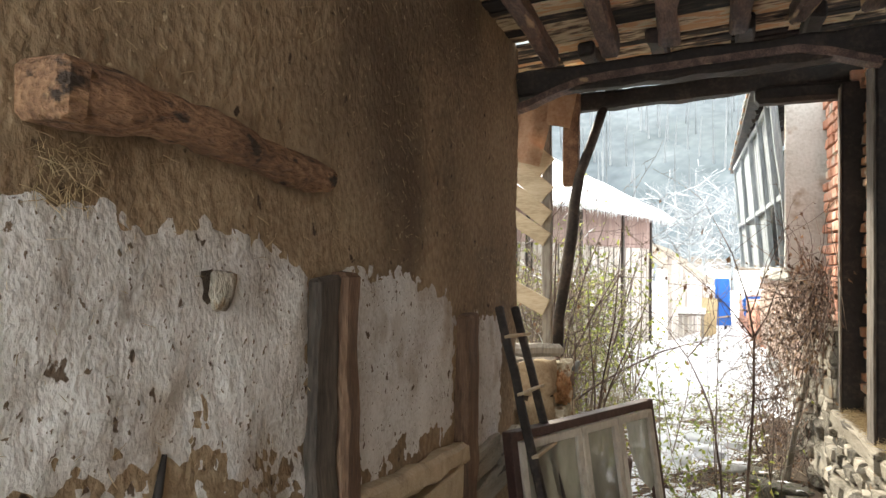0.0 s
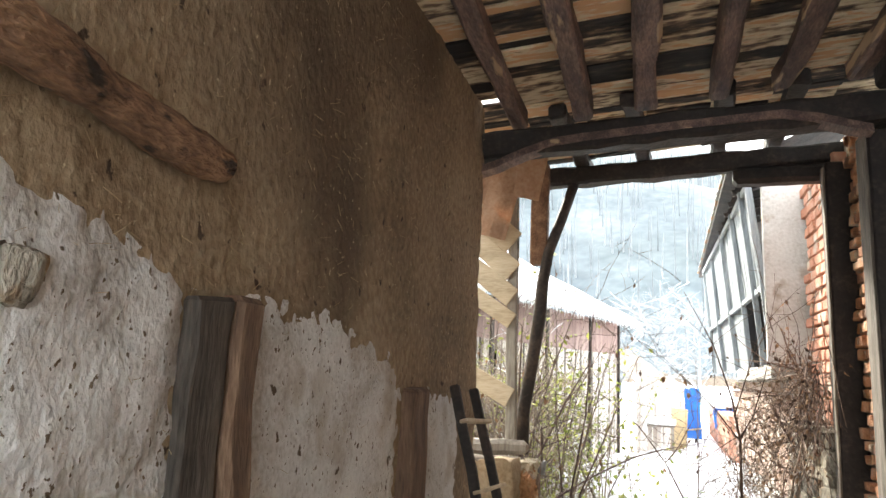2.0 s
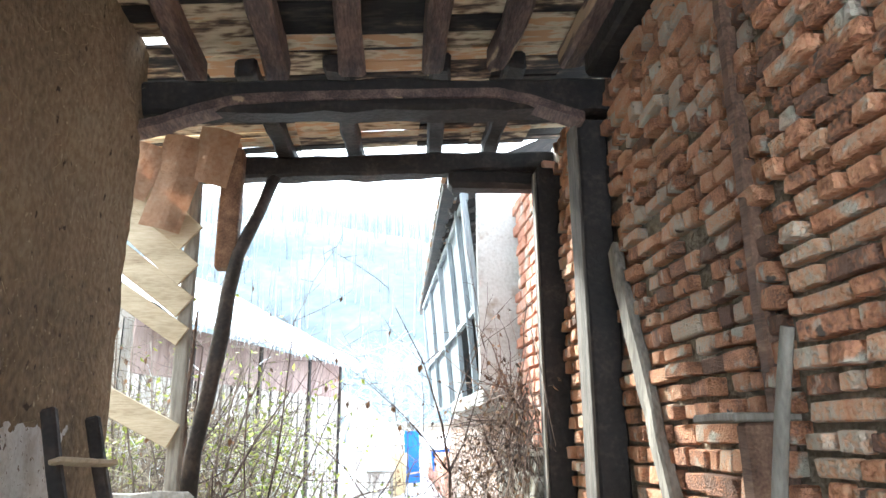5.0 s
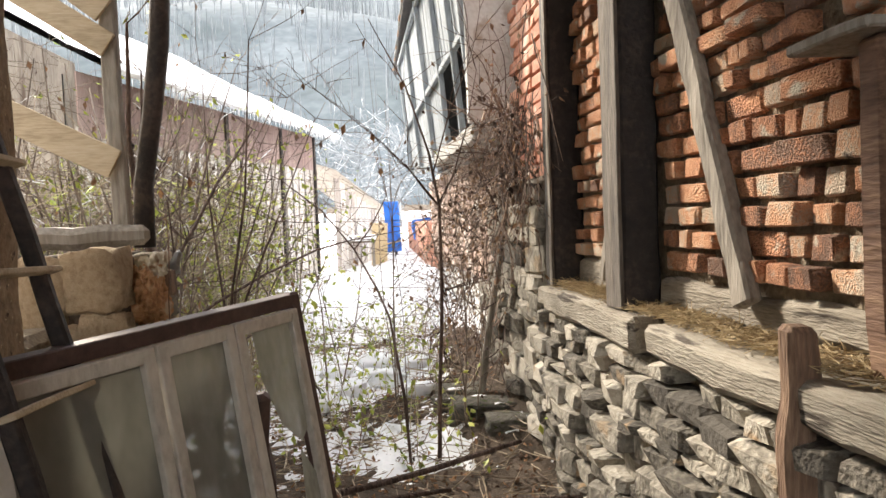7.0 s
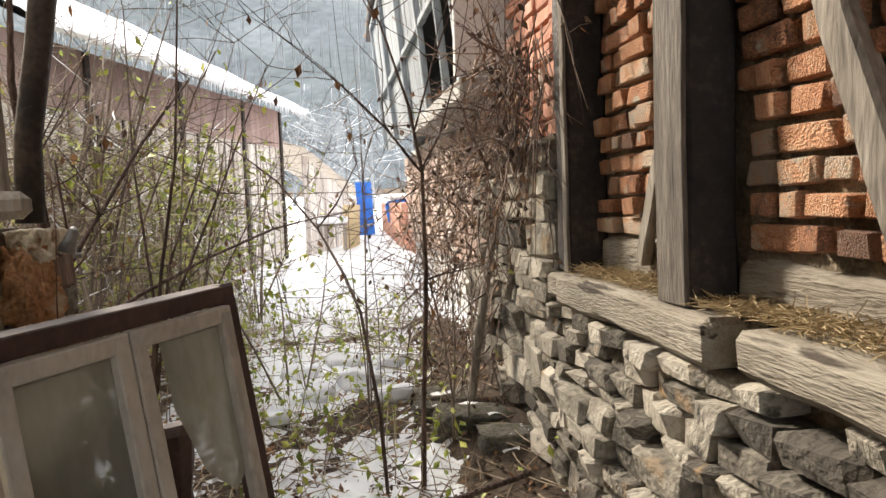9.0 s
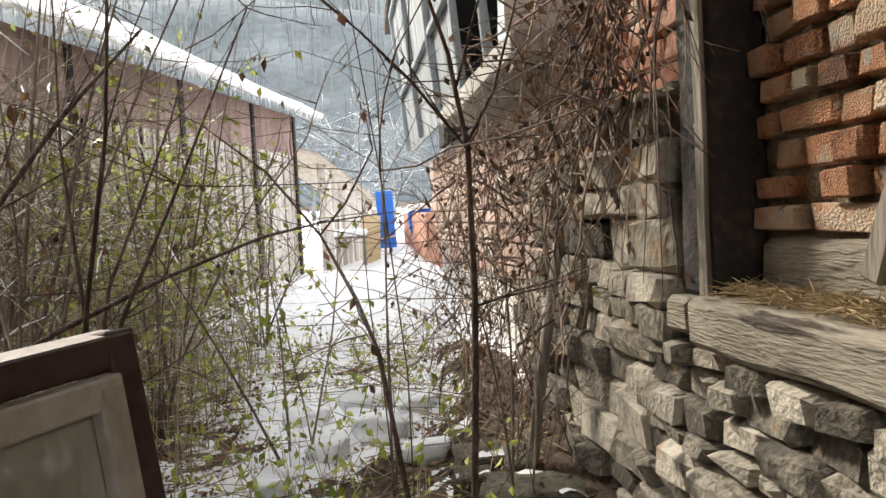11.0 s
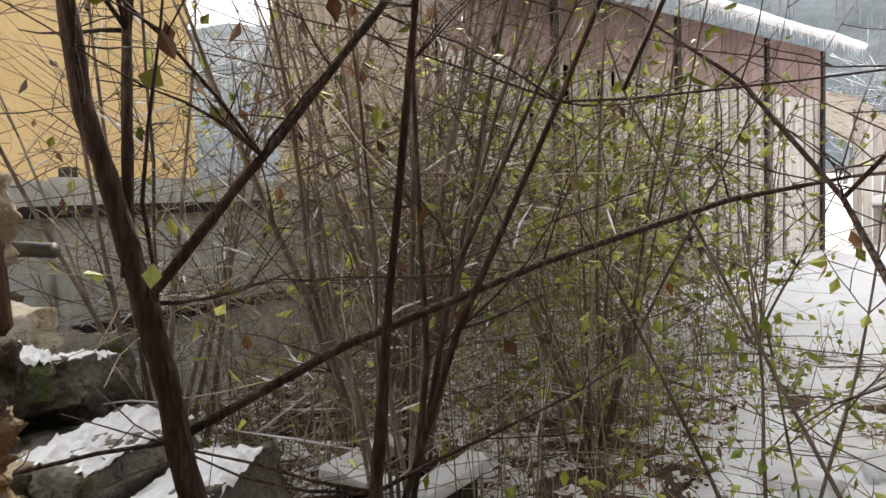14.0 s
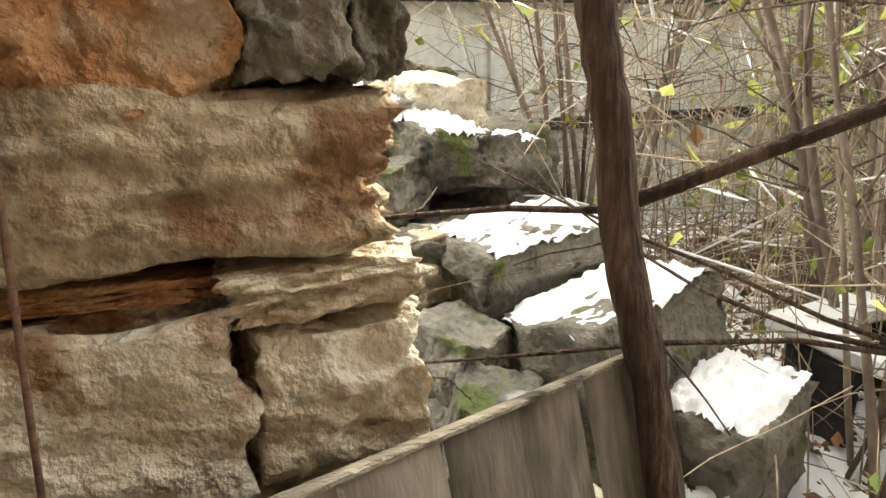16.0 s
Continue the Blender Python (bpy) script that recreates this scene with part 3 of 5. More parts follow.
post = tagged(obj("frame_post", block((1.845, 4.672, 1.045), (2.0, 4.83, 3.33), .012, .006, 16, 3), DARKWOOD), "square smoke-black post standing on the sill", "post", "frame posts", "structure")
# lighter strip puts the light on the passage side into the colour
part("post_facing", block((1.828, 4.668, 1.046), (1.843, 4.832, 3.31), .004, .004, 14, 4), POSTGREY, post, "lighter grey strip painting the light on the post's side")
post = tagged(obj("frame_post", block((1.85, 5.625, 1.04), (2.02, 5.78, 3.44), .012, .006, 16, 13), DARKWOOD), "square smoke-black corner post draped with dry vine", "post", "frame posts", "structure")
# same painted light along the corner post's edge
part("post_facing", block((1.835, 5.62, 1.04), (1.848, 5.67, 3.4), .004, .005, 14, 14), GREYWOOD, post, "lighter grey strip painting the light on the post's side")
tagged(obj("wall_stud", bar((1.985, 3.40, 1.15), (1.985, 3.44, 3.5), .055, .05, .008, .006, 12, (1, 0, 0), 5), BEAMWOOD), "slim dark brown stud against the bricks", "stud", kind="structure")
tagged(obj("wall_brace", bar((1.955, 4.02, 1.14), (1.965, 4.6, 2.62), .095, .05, .01, .012, 12, (1, 0, 0), 6), GREYWOOD), "leaning grey wooden brace against the bricks", "brace", "braces", "structure")
tagged(obj("wall_brace", bar((1.97, 5.2, 1.12), (1.975, 4.9, 1.95), .06, .04, .008, .008, 8, (1, 0, 0), 7), GREYWOOD), "thin leaning brace in the end bay", "brace", "braces", "structure")
tagged(obj("base_timber", block((1.985, 1.4, 1.05), (2.12, 4.66, 1.165), .02, .018, 22, 8), SILLWOOD), "cracked bottom timber under the bricks", "timber", kind="structure")
tagged(obj("base_timber", block((1.985, 4.835, 1.05), (2.12, 5.62, 1.2), .02, .015, 8, 9), SILLWOOD), "cracked bottom timber in the end bay", "timber", kind="structure")
sill = tagged(obj("sill_beam", block((1.80, 4.52, .91), (1.99, 5.66, 1.045), .02, .014, 12, 2), SILLWOOD), "bleached split sill beam on the stone base", "beam", "sill beams", "structure")
tagged(obj("sill_beam", bar((1.885, 1.2, .985), (1.885, 4.40, .985), .19, .12, .022, .016, 18, (0, 0, 1), 12), SILLWOOD), "bleached split sill beam, rotted through at its end", "beam", "sill beams", "structure")
tagged(obj("sill_end", block((1.80, 5.665, .93), (1.99, 5.80, 1.035), .015, .01, 2, 5), SILLWOOD), "sawn end block of the sill", "beam", kind="structure")
rng = random.Random(31)
ps = []
for _ in range(4200):
    yy = rng.choice((rng.uniform(1.6, 4.64), rng.uniform(3.4, 4.64), rng.uniform(4.85, 5.6)))
    ps.append(limb((rng.uniform(1.84, 2.0), yy, 1.05 + rng.random() * .03), (rng.uniform(-1, 1), rng.uniform(-1, 1), rng.uniform(-.1, .25)), rng.uniform(.012, .07), .0017, .001, 2, .2, rng=rng))
vs, fs = tubes(ps, 3)
tagged(raw("straw_litter", vs, fs, STRAW), "loose straw and chaff on the sill", "straw", kind="stuff")
stump = holder("split_stake", (1.84, 3.66, .2), "split rough stake standing against the stone base", "stake")
part("stake", bar((1.79, 3.565, .1), (1.80, 3.56, 1.17), .075, .06, .012, .015, 12, (0, 1, 0), 3), JAMBWOOD, stump).matrix_parent_inverse = Matrix.Translation(-stump.location)
shelf = holder("wall_shelf", (1.9, 3.4, 1.3), "small rough shelf on a prop in a gap of the bricks", "shelf")
back = Matrix.Translation(-shelf.location)
part("board", block((1.82, 3.36, 1.775), (2.06, 3.62, 1.80), .005, .006, 3, 2), GREYWOOD, shelf).matrix_parent_inverse = back
part("prop", bar((1.93, 3.42, 1.06), (1.92, 3.43, 1.774), .09, .07, .01, .008, 6, (0, 1, 0), 3), BEAMWOOD, shelf).matrix_parent_inverse = back
vs, fs = tubes([[(Vector((1.85, 3.32 - .22 * (t / 8) ** 1.6, 1.05 + .95 * t / 8)), .024 - .006 * t / 8) for t in range(9)]], 8)
tagged(raw("bent_stick", vs, fs, GREYWOOD, None, True), "bent pale stick leaning on the bricks", "stick")

# ---- passage: stone base ----
# base shares the unseen run that blocks light behind
base = obj("wall_base", block((1.95, -3, -.3), (2.6, 6.6, .93), .02), MORTAR)
tagged(base, "dry rubble stone base under the timber frame", "wall", kind="structure")
rng = random.Random(5)
ST = []
for i in range(14):
    me = chunk(i + 20, .13, .19)
    me.materials.append(STONE)
    ST.append(me)
bv, bf = [], []


def stone_rows(y0, y1, z0, z1, face, near, hmin=.05, hmax=.12):
    z = z0
    while z < z1 - .02:
        h = min(rng.uniform(hmin, hmax), z1 - z)
        y = y0
        while y < y1:
            ln = rng.uniform(1.0, 2.6) * h + .02
            hh = h * rng.uniform(.85, 1.12)
            x = face + .095 + rng.uniform(-.04, .045) + .02 * fbm(y, z, 4, 2)
            a = (x, y + ln / 2, z + h / 2 + rng.uniform(-.008, .008), .22, (ln - .008) * 1.0, hh * .97)
            if rng.random() < .05:
                y += ln * .6
                continue
            if near(y):
                piece("stone", rng.choice(ST), base, *a, rng.uniform(-.08, .08), rng.uniform(-.06, .06))
            else:
                far_piece(bv, bf, rng.choice(ST), *a, rng.uniform(-.08, .08))
            y += ln + .004
        z += h


stone_rows(2.9, 6.0, -.06, .91, 1.83, lambda y: y > 3.35, .055, .12)
stone_rows(.5, 2.9, 0, .91, 1.83, lambda y: False, .08, .16)
stone_rows(5.82, 7.2, .88, 1.64, 1.85, lambda y: y < 6.4, .09, .17)
stone_rows(6.0, 7.6, -.06, .9, 1.86, lambda y: y < 6.4, .07, .16)


# near-black sliver drawn for the shade in a plaster crack
vs, fs = tubes([[(Vector((-.33, 1.25, 1.66)), .006), (Vector((-.328, 1.23, 1.58)), .011), (Vector((-.33, 1.2, 1.48)), .009), (Vector((-.335, 1.21, 1.40)), .005)]], 8)
tagged(raw("lath_end", vs, fs, DARKWOOD, wall_left, True), "dark sliver painting the shade of a crack in the plaster")
tagged(raw("far_stones", bv, bf, STONEFAR, base, False), "rubble stones further along the base", kind="stuff")


def child(name, bm, mat, top, label=""):
    ob = part(name, bm, mat, top, label)
    ob.matrix_parent_inverse = Matrix.Translation(-top.location)
    return ob


def child_raw(name, vs, fs, mat, top, label="", smooth=True):
    ob = raw(name, vs, fs, mat, top, smooth)
    ob.matrix_parent_inverse = Matrix.Translation(-top.location)
    return tagged(ob, label) if label else ob


# ---- added snow behind, out of view, to bounce light into the passage ----
tagged(sheet("lane_snow", span(-14, 14, 1), span(-24, -1.2, 1), lambda x, y: ground_at(x, y) + Vector((0, 0, .03)), SNOW), "added unseen snow behind the passage, bouncing light into it", "snow", kind="structure")

# ---- left end: pier, posts, boards ----
# core takes the dark soil colour to paint the shadow in the joints
pier = tagged(obj("wall_pier", block((-.62, 5.18, -.1), (-.17, 5.64, 1.33), .02, .01, 6), SOIL), "broken stone and clay pier at the end of the wall", "pier", kind="structure")
PIER = ((-.13, 5.46, .945, .14, .43, .138, 1), (-.12, 5.36, .762, .15, .33, .17, 2), (-.12, 5.60, .75, .14, .155, .145, 3), (-.11, 5.595, .848, .12, .17, .042, 4),
        (-.13, 5.585, 1.058, .14, .09, .095, 7), (-.135, 5.65, 1.055, .13, .05, .09, 19), (-.14, 5.595, 1.26, .13, .17, .13, 8), (-.13, 5.44, 1.27, .12, .15, .12, 9), (-.12, 5.3, .59, .14, .26, .15, 10),
        (-.12, 5.53, .60, .13, .2, .13, 11), (-.13, 5.32, .43, .14, .3, .15, 12), (-.13, 5.57, .45, .14, .2, .15, 13), (-.14, 5.4, .25, .15, .4, .18, 14), (-.14, 5.22, .93, .14, .1, .15, 15),
        (-.14, 5.4, .08, .15, .5, .16, 16), (-.12, 5.22, .78, .14, .12, .14, 17))
for x, y, z, sx, sy, sz, sd in PIER:
    me = rock(sd, 22, .05, .97, .26)
    me.transform(Matrix.Diagonal((sx, sy * .96, sz * .94, 1)))
    me.materials.append(MOSSSTONE if sd in (7, 19) else PIERSTONE)
    piece("stone", me, pier, x, y, z, 1, 1, 1)
for x, y, z, sx, sy, sz, sd in ((-.135, 5.455, 1.06, .13, .17, .15, 5), (-.14, 5.36, 1.12, .13, .14, .24, 6), (-.14, 5.44, 1.19, .12, .15, .18, 20), (-.14, 5.35, .855, .1, .26, .02, 18)):
    me = rock(sd, 24, .22, .9, .3)
    me.transform(Matrix.Diagonal((sx, sy, sz, 1)))
    me.materials.append(CLAY)
    tagged(piece("clay_lump", me, pier, x, y, z, 1, 1, 1), "crumbling orange clay daub")
for i, (x0, z0, w, h) in enumerate(((-.6, 1.05, .2, .27), (-.4, 1.1, .24, .25), (-.58, .8, .25, .24), (-.35, .82, .2, .27), (-.5, .5, .34, .3), (-.5, .2, .36, .3))):
    me = rock(i + 60, 4, .15, .82)
    me.materials.append(TANCLAY)
    tagged(piece("clay_lump" if i < 2 else "stone", me, pier, x0 + w / 2, 5.2, z0 + h / 2, w, .1, h), "pale crumbling clay daub" if i < 2 else "")
child("pier_timber", block((-.6, 5.50, 1.112), (-.068, 5.66, 1.24), .012, .012, 8, 3), JAMBWOOD, pier, "rotten timber bedded in the pier").matrix_parent_inverse = Matrix()
child("pier_log", bar((-.75, 5.3, 1.40), (-.13, 5.5, 1.42), .1, .1, .03, .015, 8, (0, 0, 1), 4), GREYWOOD, pier, "weathered round log on the pier").matrix_parent_inverse = Matrix()
tagged(obj("wall_infill", block((-.72, 4.68, -.1), (-.42, 5.2, 1.05), .03, .02, 4, 3), MORTAR), "low clay infill between the wall and the pier", "wall", kind="structure")
vs, fs = tubes([[(Vector(p), r) for p, r in (((-.21, 5.67, 1.345), .05), ((-.205, 5.69, 1.65), .047), ((-.15, 5.71, 2.0), .046), ((-.105, 5.73, 2.35), .05), ((-.09, 5.75, 2.6), .046), ((-.05, 5.77, 2.85), .042), ((.04, 5.83, 3.12), .04), ((.14, 5.9, 3.46), .04))]], 10)
tagged(raw("curved_brace", vs, fs, DARKWOOD, None, True), "bent smoke-black branch used as a brace", "brace", kind="structure")
tagged(obj("hanging_post", block((-.19, 5.75, 2.75), (-.06, 5.85, 3.56), .01, .008, 8, 3), BEAMWOOD), "broken-off red-brown post hanging from the beam", "post", kind="structure")
tagged(obj("corner_stud", bar((-.27, 5.56, 1.44), (-.29, 5.56, 3.35), .075, .06, .008, .006, 8, (0, 1, 0), 4), GREYWOOD), "grey stud standing on the pier", "stud", kind="structure")
for i, (zl, zr, w) in enumerate(((3.30, 2.87, .19), (3.08, 2.65, .17), (2.84, 2.46, .15), (2.62, 2.29, .12), (2.0, 1.74, .14))):
    p, q = (-.77, 5.51 + .005 * (i % 2), zl), (-.275, 5.51 + .005 * (i % 2), zr)
    tagged(obj("loose_board", bar(p, q, w, .022, .003, .003, 3, (0, 1, 0), i), PALEBOARD), "pale sawn board nailed askew across the gap", "board", "nailed boards")
rng = random.Random(8)
for i, (x, z) in enumerate(((-.6, 3.28), (-.38, 3.33), (-.17, 3.38), (-.40, 3.08))):
    bm = bmesh.new()
    bmesh.ops.create_grid(bm, x_segments=8, y_segments=4, size=.5)
    for v in bm.verts:
        v.co = Vector((v.co.x * .24, -.02 - .012 * math.cos(v.co.x * 6.28), v.co.y * .34))
    bmesh.ops.solidify(bm, geom=bm.faces[:], thickness=.014)
    bm.transform(pose(x, 5.47 - .02 * (i == 3), z, rng.uniform(-8, 2), 14 + rng.uniform(-4, 4), rng.uniform(-4, 4)))
    tagged(obj("roof_tile", bm, TILE), "slipped pinkish clay roof tile caught under the eave", "tile", "slipped tiles")

bell = holder("lamp_socket", (-.04, 5.54, 1.27), "old black bell-shaped lamp socket hanging on its wire", "lamp")
bm = bmesh.new()
prof = ((.006, .06), (.016, .05), (.02, .03), (.024, .0), (.034, -.03), (.036, -.034), (.028, -.03), (.018, -.005))
rings = [[bm.verts.new((r * math.cos(k * math.tau / 20), r * math.sin(k * math.tau / 20), z)) for k in range(20)] for r, z in prof]
for a, b in zip(rings, rings[1:]):
    for k in range(20):
        bm.faces.new((a[k], a[(k + 1) % 20], b[(k + 1) % 20], b[k]))
bm.transform(pose(0, 0, 0, -12, 20, 0))
part("bell", bm, TIN, bell)
vs, fs = tubes([[(Vector((.0, -.01 - .01 * t, .05 + .04 * t)), .004) for t in range(7)]], 6)
raw("wire", vs, fs, BROWNPAINT, bell, True)
vs, fs = tubes([[(Vector((-.035 + .006 * math.sin(i), 5.405 - .004 * i, 1.5 - .1 * i)), .0026) for i in range(12)]], 6)
tagged(raw("rusty_rod", vs, fs, BEAMWOOD, None, True), "thin rusty rod hanging down the pier", "rod")
vs, fs = tubes([[(Vector((-.3, 5.655, 1.225)), .011), (Vector((-.06, 5.715, 1.215)), .011)]], 10)
tagged(raw("iron_peg", vs, fs, TIN, None, True), "short pipe end sticking out of the pier", "pipe")

# ---- ladder ----
lad = holder("ladder", (0, 4.1, .03), "rough home-made wooden ladder leaning on the wall", "ladder")
LA, LB, RA, RB = Vector((-.27, 3.97, 1.84)), Vector((.2, 3.86, .03)), Vector((-.25, 4.31, 1.82)), Vector((.24, 4.2, .03))
child("rail", bar(LB, LA, .05, .04, .008, .008, 8, (0, 1, 0), 1), DARKWOOD, lad)
child("rail", bar(RB, RA, .05, .04, .008, .008, 8, (0, 1, 0), 2), DARKWOOD, lad)
for i, t in enumerate((.1, .28, .47, .68, .88)):
    a, b = LA.lerp(LB, t), RA.lerp(RB, t)
    u = (b - a).normalized() * .05
    off = Vector((.03, -.012, .008))
    child("rung", bar(a - u + off, b + u + off, .018, .042, .003, .003, 2, (1, 0, .3), i), PALEBOARD, lad, "pale sawn rung")

# ---- old window leaning ----
win = holder("old_window", (.2, 4.55, .05), "discarded brown window frame with peeling casements and broken glass", "window")
A, B = Vector((-.2, 3.95, 1.10)), Vector((.545, 5.155, 1.135))
U = (B - A).normalized()
N = Vector((U.y, -U.x, 0)).normalized()
V = (Vector((0, 0, -1)) + N * .17).normalized()
LEN = (B - A).length


def wp(s, t, d=0.0):
    return A + U * s + V * t + N * d


def wbar(name, s0, t0, s1, t1, w, d, off, mat, top=None, label="", up=None):
    bm = bar(wp(s0, t0, off), wp(s1, t1, off), w, d, .004, .0015, 4, up or tuple(N), 1)
    return bm


H = 1.05
for nm, q in (("frame_rail", (0, .03, LEN, .03)), ("frame_rail", (0, H - .03, LEN, H - .03)), ("frame_stile", (.025, 0, .025, H)), ("frame_stile", (LEN - .022, 0, LEN - .022, H))):
    child(nm, wbar(nm, *q, .055, .075, -.02, BROWNPAINT), BROWNPAINT, win)
cas = ((.05, .60), (.615, .975), (.985, LEN - .05))
for k, (s0, s1) in enumerate(cas):
    leaf = child("casement", wbar("c", s0, .085, s1, .085, .05, .035, .018, SASHPAINT), SASHPAINT, win, "peeling grey-white casement" if k < 2 else "peeling casement with a broken pane")
    for q in ((s0, H - .09, s1, H - .09), (s0 + .022, .06, s0 + .022, H - .065), (s1 - .022, .06, s1 - .022, H - .065)):
        o = part("stile", wbar("s", *q, .048, .035, .02, SASHPAINT), SASHPAINT, leaf)
    def pane(pts):
        bm = bmesh.new()
        bm.faces.new([bm.verts.new(wp(s, t, .012)) for s, t in pts])
        bmesh.ops.solidify(bm, geom=bm.faces[:], thickness=.003)
        o = part("pane", bm, GLASS, leaf, "dusty cracked pane")
        o.visible_shadow = False
    a, b = s0 + .045, s1 - .045
    if k == 2:
        pane(((a + .06, .11), (b, .11), (b, .56), (b - .05, .6), (a + .14, .5), (a + .07, .3)))
        pane(((a + .18, H - .11), (b, H - .11), (b, .75), (b - .07, .62)))
    else:
        pane(((a, .11), (b, .11), (b, H - .11), (a, H - .11)))
tagged(obj("brown_rag", block((.30, 5.02, .1), (.42, 5.14, .72), .03, .03, 6, 3), BROWNPAINT), "dark brown rag hanging behind the broken pane", "rag")
for i in range(7):
    vs, fs = tubes([limb((.1 + .12 * i, 5.0 + .12 * (i % 3), .05 + .03 * i), (1, .25 * (i % 3) - .4, .02 * i - .02), .9, .018, .012, 4, .06, rng=random.Random(i))], 6)
    tagged(raw("cut_branch", vs, fs, REDBARK, None, True), "cut branch lying on the soil", "branch", "cut branches")

# ---- loose plank panel and rubble by the pier ----
pan = holder("wooden_hatch", (0, 5.7, .1), "grey weathered plank hatch leaning on the pier", "hatch")
P0, P1 = Vector((.14, 5.27, .755)), Vector((-.165, 5.985, .665))
D = (P1 - P0).normalized()
NN = Vector((D.y, -D.x, 0)).normalized()
LD = (P1 - P0).length
for i in range(7):
    a, b = P0 + D * (LD * i / 7 + .001), P0 + D * (LD * (i + 1) / 7 - .002 - .002 * (i % 2))
    low = Vector((0, 0, -.72)) + NN * .14 + D * .05
    bm = bmesh.new()
    bm.faces.new([bm.verts.new(p + NN * .004 * math.sin(i * 2.3)) for p in (a, b, b + low, a + low)])
    bmesh.ops.solidify(bm, geom=bm.faces[:], thickness=.02)
    bmesh.ops.bevel(bm, geom=bm.edges[:], offset=.002, segments=1, affect="EDGES")
    child("plank", bm, GREYWOOD, pan)
child("edge_strip", bar(P0 + Vector((0, 0, .004)), P1 + Vector((0, 0, .004)), .012, .008, .002, .001, 4, (0, 0, 1), 3), SILLWOOD, pan, "pale top edge")

rng = random.Random(17)
RUB = ((-1.05, 6.34, .57, .3, .58, .2, 18, 6), (-.76, 6.42, .43, .32, .54, .26, 16, -6), (-.55, 6.60, .24, .26, .34, .26, 20, 0), (-.4, 6.42, .02, .4, .42, .26, 12, 4), (-1.38, 6.22, .84, .3, .26, .13, 12, 8), (-1.42, 6.42, .76, .3, .34, .15, 30, -10), (-1.62, 6.3, .95, .34, .3, .15, 5, 6), (-1.3, 6.02, .74, .26, .24, .15, 40, 0), (-1.55, 6.05, .9, .3, .24, .14, 20, 10),
       (-1.1, 6.04, .58, .26, .24, .16, 15, -6), (-.82, 6.04, .45, .2, .22, .15, 30, 12), (-.62, 6.03, .36, .2, .2, .2, -25, 6), (-.45, 6.08, .2, .26, .24, .2, 10, 0), (-1.28, 6.46, .48, .3, .4, .26, 15, 0), (-1.0, 6.62, .3, .4, .4, .3, 30, 0), (-1.7, 6.55, .7, .4, .4, .3, 10, 0), (-1.95, 6.3, .9, .4, .4, .3, 25, 0), (-.8, 6.2, .2, .5, .5, .3, 0, 0), (-1.3, 6.2, .45, .7, .5, .4, 0, 0), (-.45, 6.3, .08, .5, .4, .2, 40, 0))
for i, (x, y, z, sx, sy, sz, rz, ry) in enumerate(RUB):
    me = rock(i + 90, 11, .11, .95, .13)
    sx, sy = sx * .88, sy * .88
    me.transform(Matrix.Diagonal((sx, sy, sz, 1)))
    me.materials.append(PIERSTONE if i in (6, 9, 12) else MOSSSTONE)
    o = new("rubble_stone", me)
    o.location = (x, y, z - .06)
    o.rotation_euler = (radians(8 * math.sin(i)), radians(ry), radians(rz))
    tagged(o, "mossy tumbled stone block of a collapsed wall, snow on top" if i < 9 else "mossy tumbled stone block of a collapsed wall", "stone", "rubble heap")
    if i in (0, 1, 2, 3, 4, 5, 8, 14):
        cap = sheet("snow_cap", span(-.47, .47, .025), span(-.47, .47, .025), lambda u, v, sd=i, k=(sx, sy, sz): Vector((u * k[0], v * k[1], .5 * k[2] + .03 * (1 - (2 * u) ** 6) * (1 - (2 * v) ** 6) - (.018 if sd not in (2, 3) else .004) + .018 * fbm(u, v, sd, 5) + .014 * fbm(u, v, sd, 13) + .010 * fbm(u, v, sd, 31))), SNOW, o)
tagged(sheet("rubble_mound", span(-4, .1, .08), span(4.9, 7.4, .08), lambda u, v: Vector((u, v, -.05 + .95 * math.exp(-((u + 2.1) / 1.05) ** 2 - ((v - 6.1) / .55) ** 2) + .04 * fbm(u, v, 5, 5))), SOIL), "mound of soil and rubble beside the wall end", "mound", kind="structure")
box = holder("wooden_box", (-.62, 7.1, .1), "broken dark wooden crate under a rim of snow", "crate")
for nm, a, b in (("side", (-.78, 7.0, .0), (-.74, 7.3, .3)), ("side", (-.42, 7.0, .0), (-.38, 7.34, .26)), ("back", (-.78, 7.3, .0), (-.38, 7.33, .28)), ("front", (-.74, 6.98, .0), (-.55, 7.0, .27))):
    child(nm, block(a, b, .006, .008, 4, 3), DARKWOOD, box)
for a, b in (((-.82, 6.95, .285), (-.34, 7.04, .345)), ((-.82, 7.0, .285), (-.71, 7.36, .35)), ((-.45, 7.0, .265), (-.34, 7.38, .33))):
    child("snow_rim", block(a, b, .015, .012, 6, 3), SNOW, box, "rim of snow")
vs, fs = tubes([[(Vector((-.52, 6.0, .43)), .022), (Vector((-.47, 6.03, .44)), .022)]], 12)
tagged(raw("can_rim", vs, fs, TIN, None, True), "small open tin lying among the stones", "can")

# ---- fence and neighbouring house ----
fence = holder("sheet_fence", (-2.5, 7.2, 0), "pale grey sheet-metal fence on dark rails", "fence")
for i in range(9):
    y0 = 5.1 + i * .62
    us = span(0, .65, .02)
    vs = [Vector((-2.5 + .014 * (i % 2) + .008 * (k % 4 in (0, 1)), y0 + u, z)) for z in (-.15, 1.44 + .012 * math.sin(i * 5)) for k, u in enumerate(us)]
    n = len(us)
    child_raw("sheet", vs, [(k, k + 1, n + k + 1, n + k) for k in range(n - 1)], FENCE, fence, smooth=False)
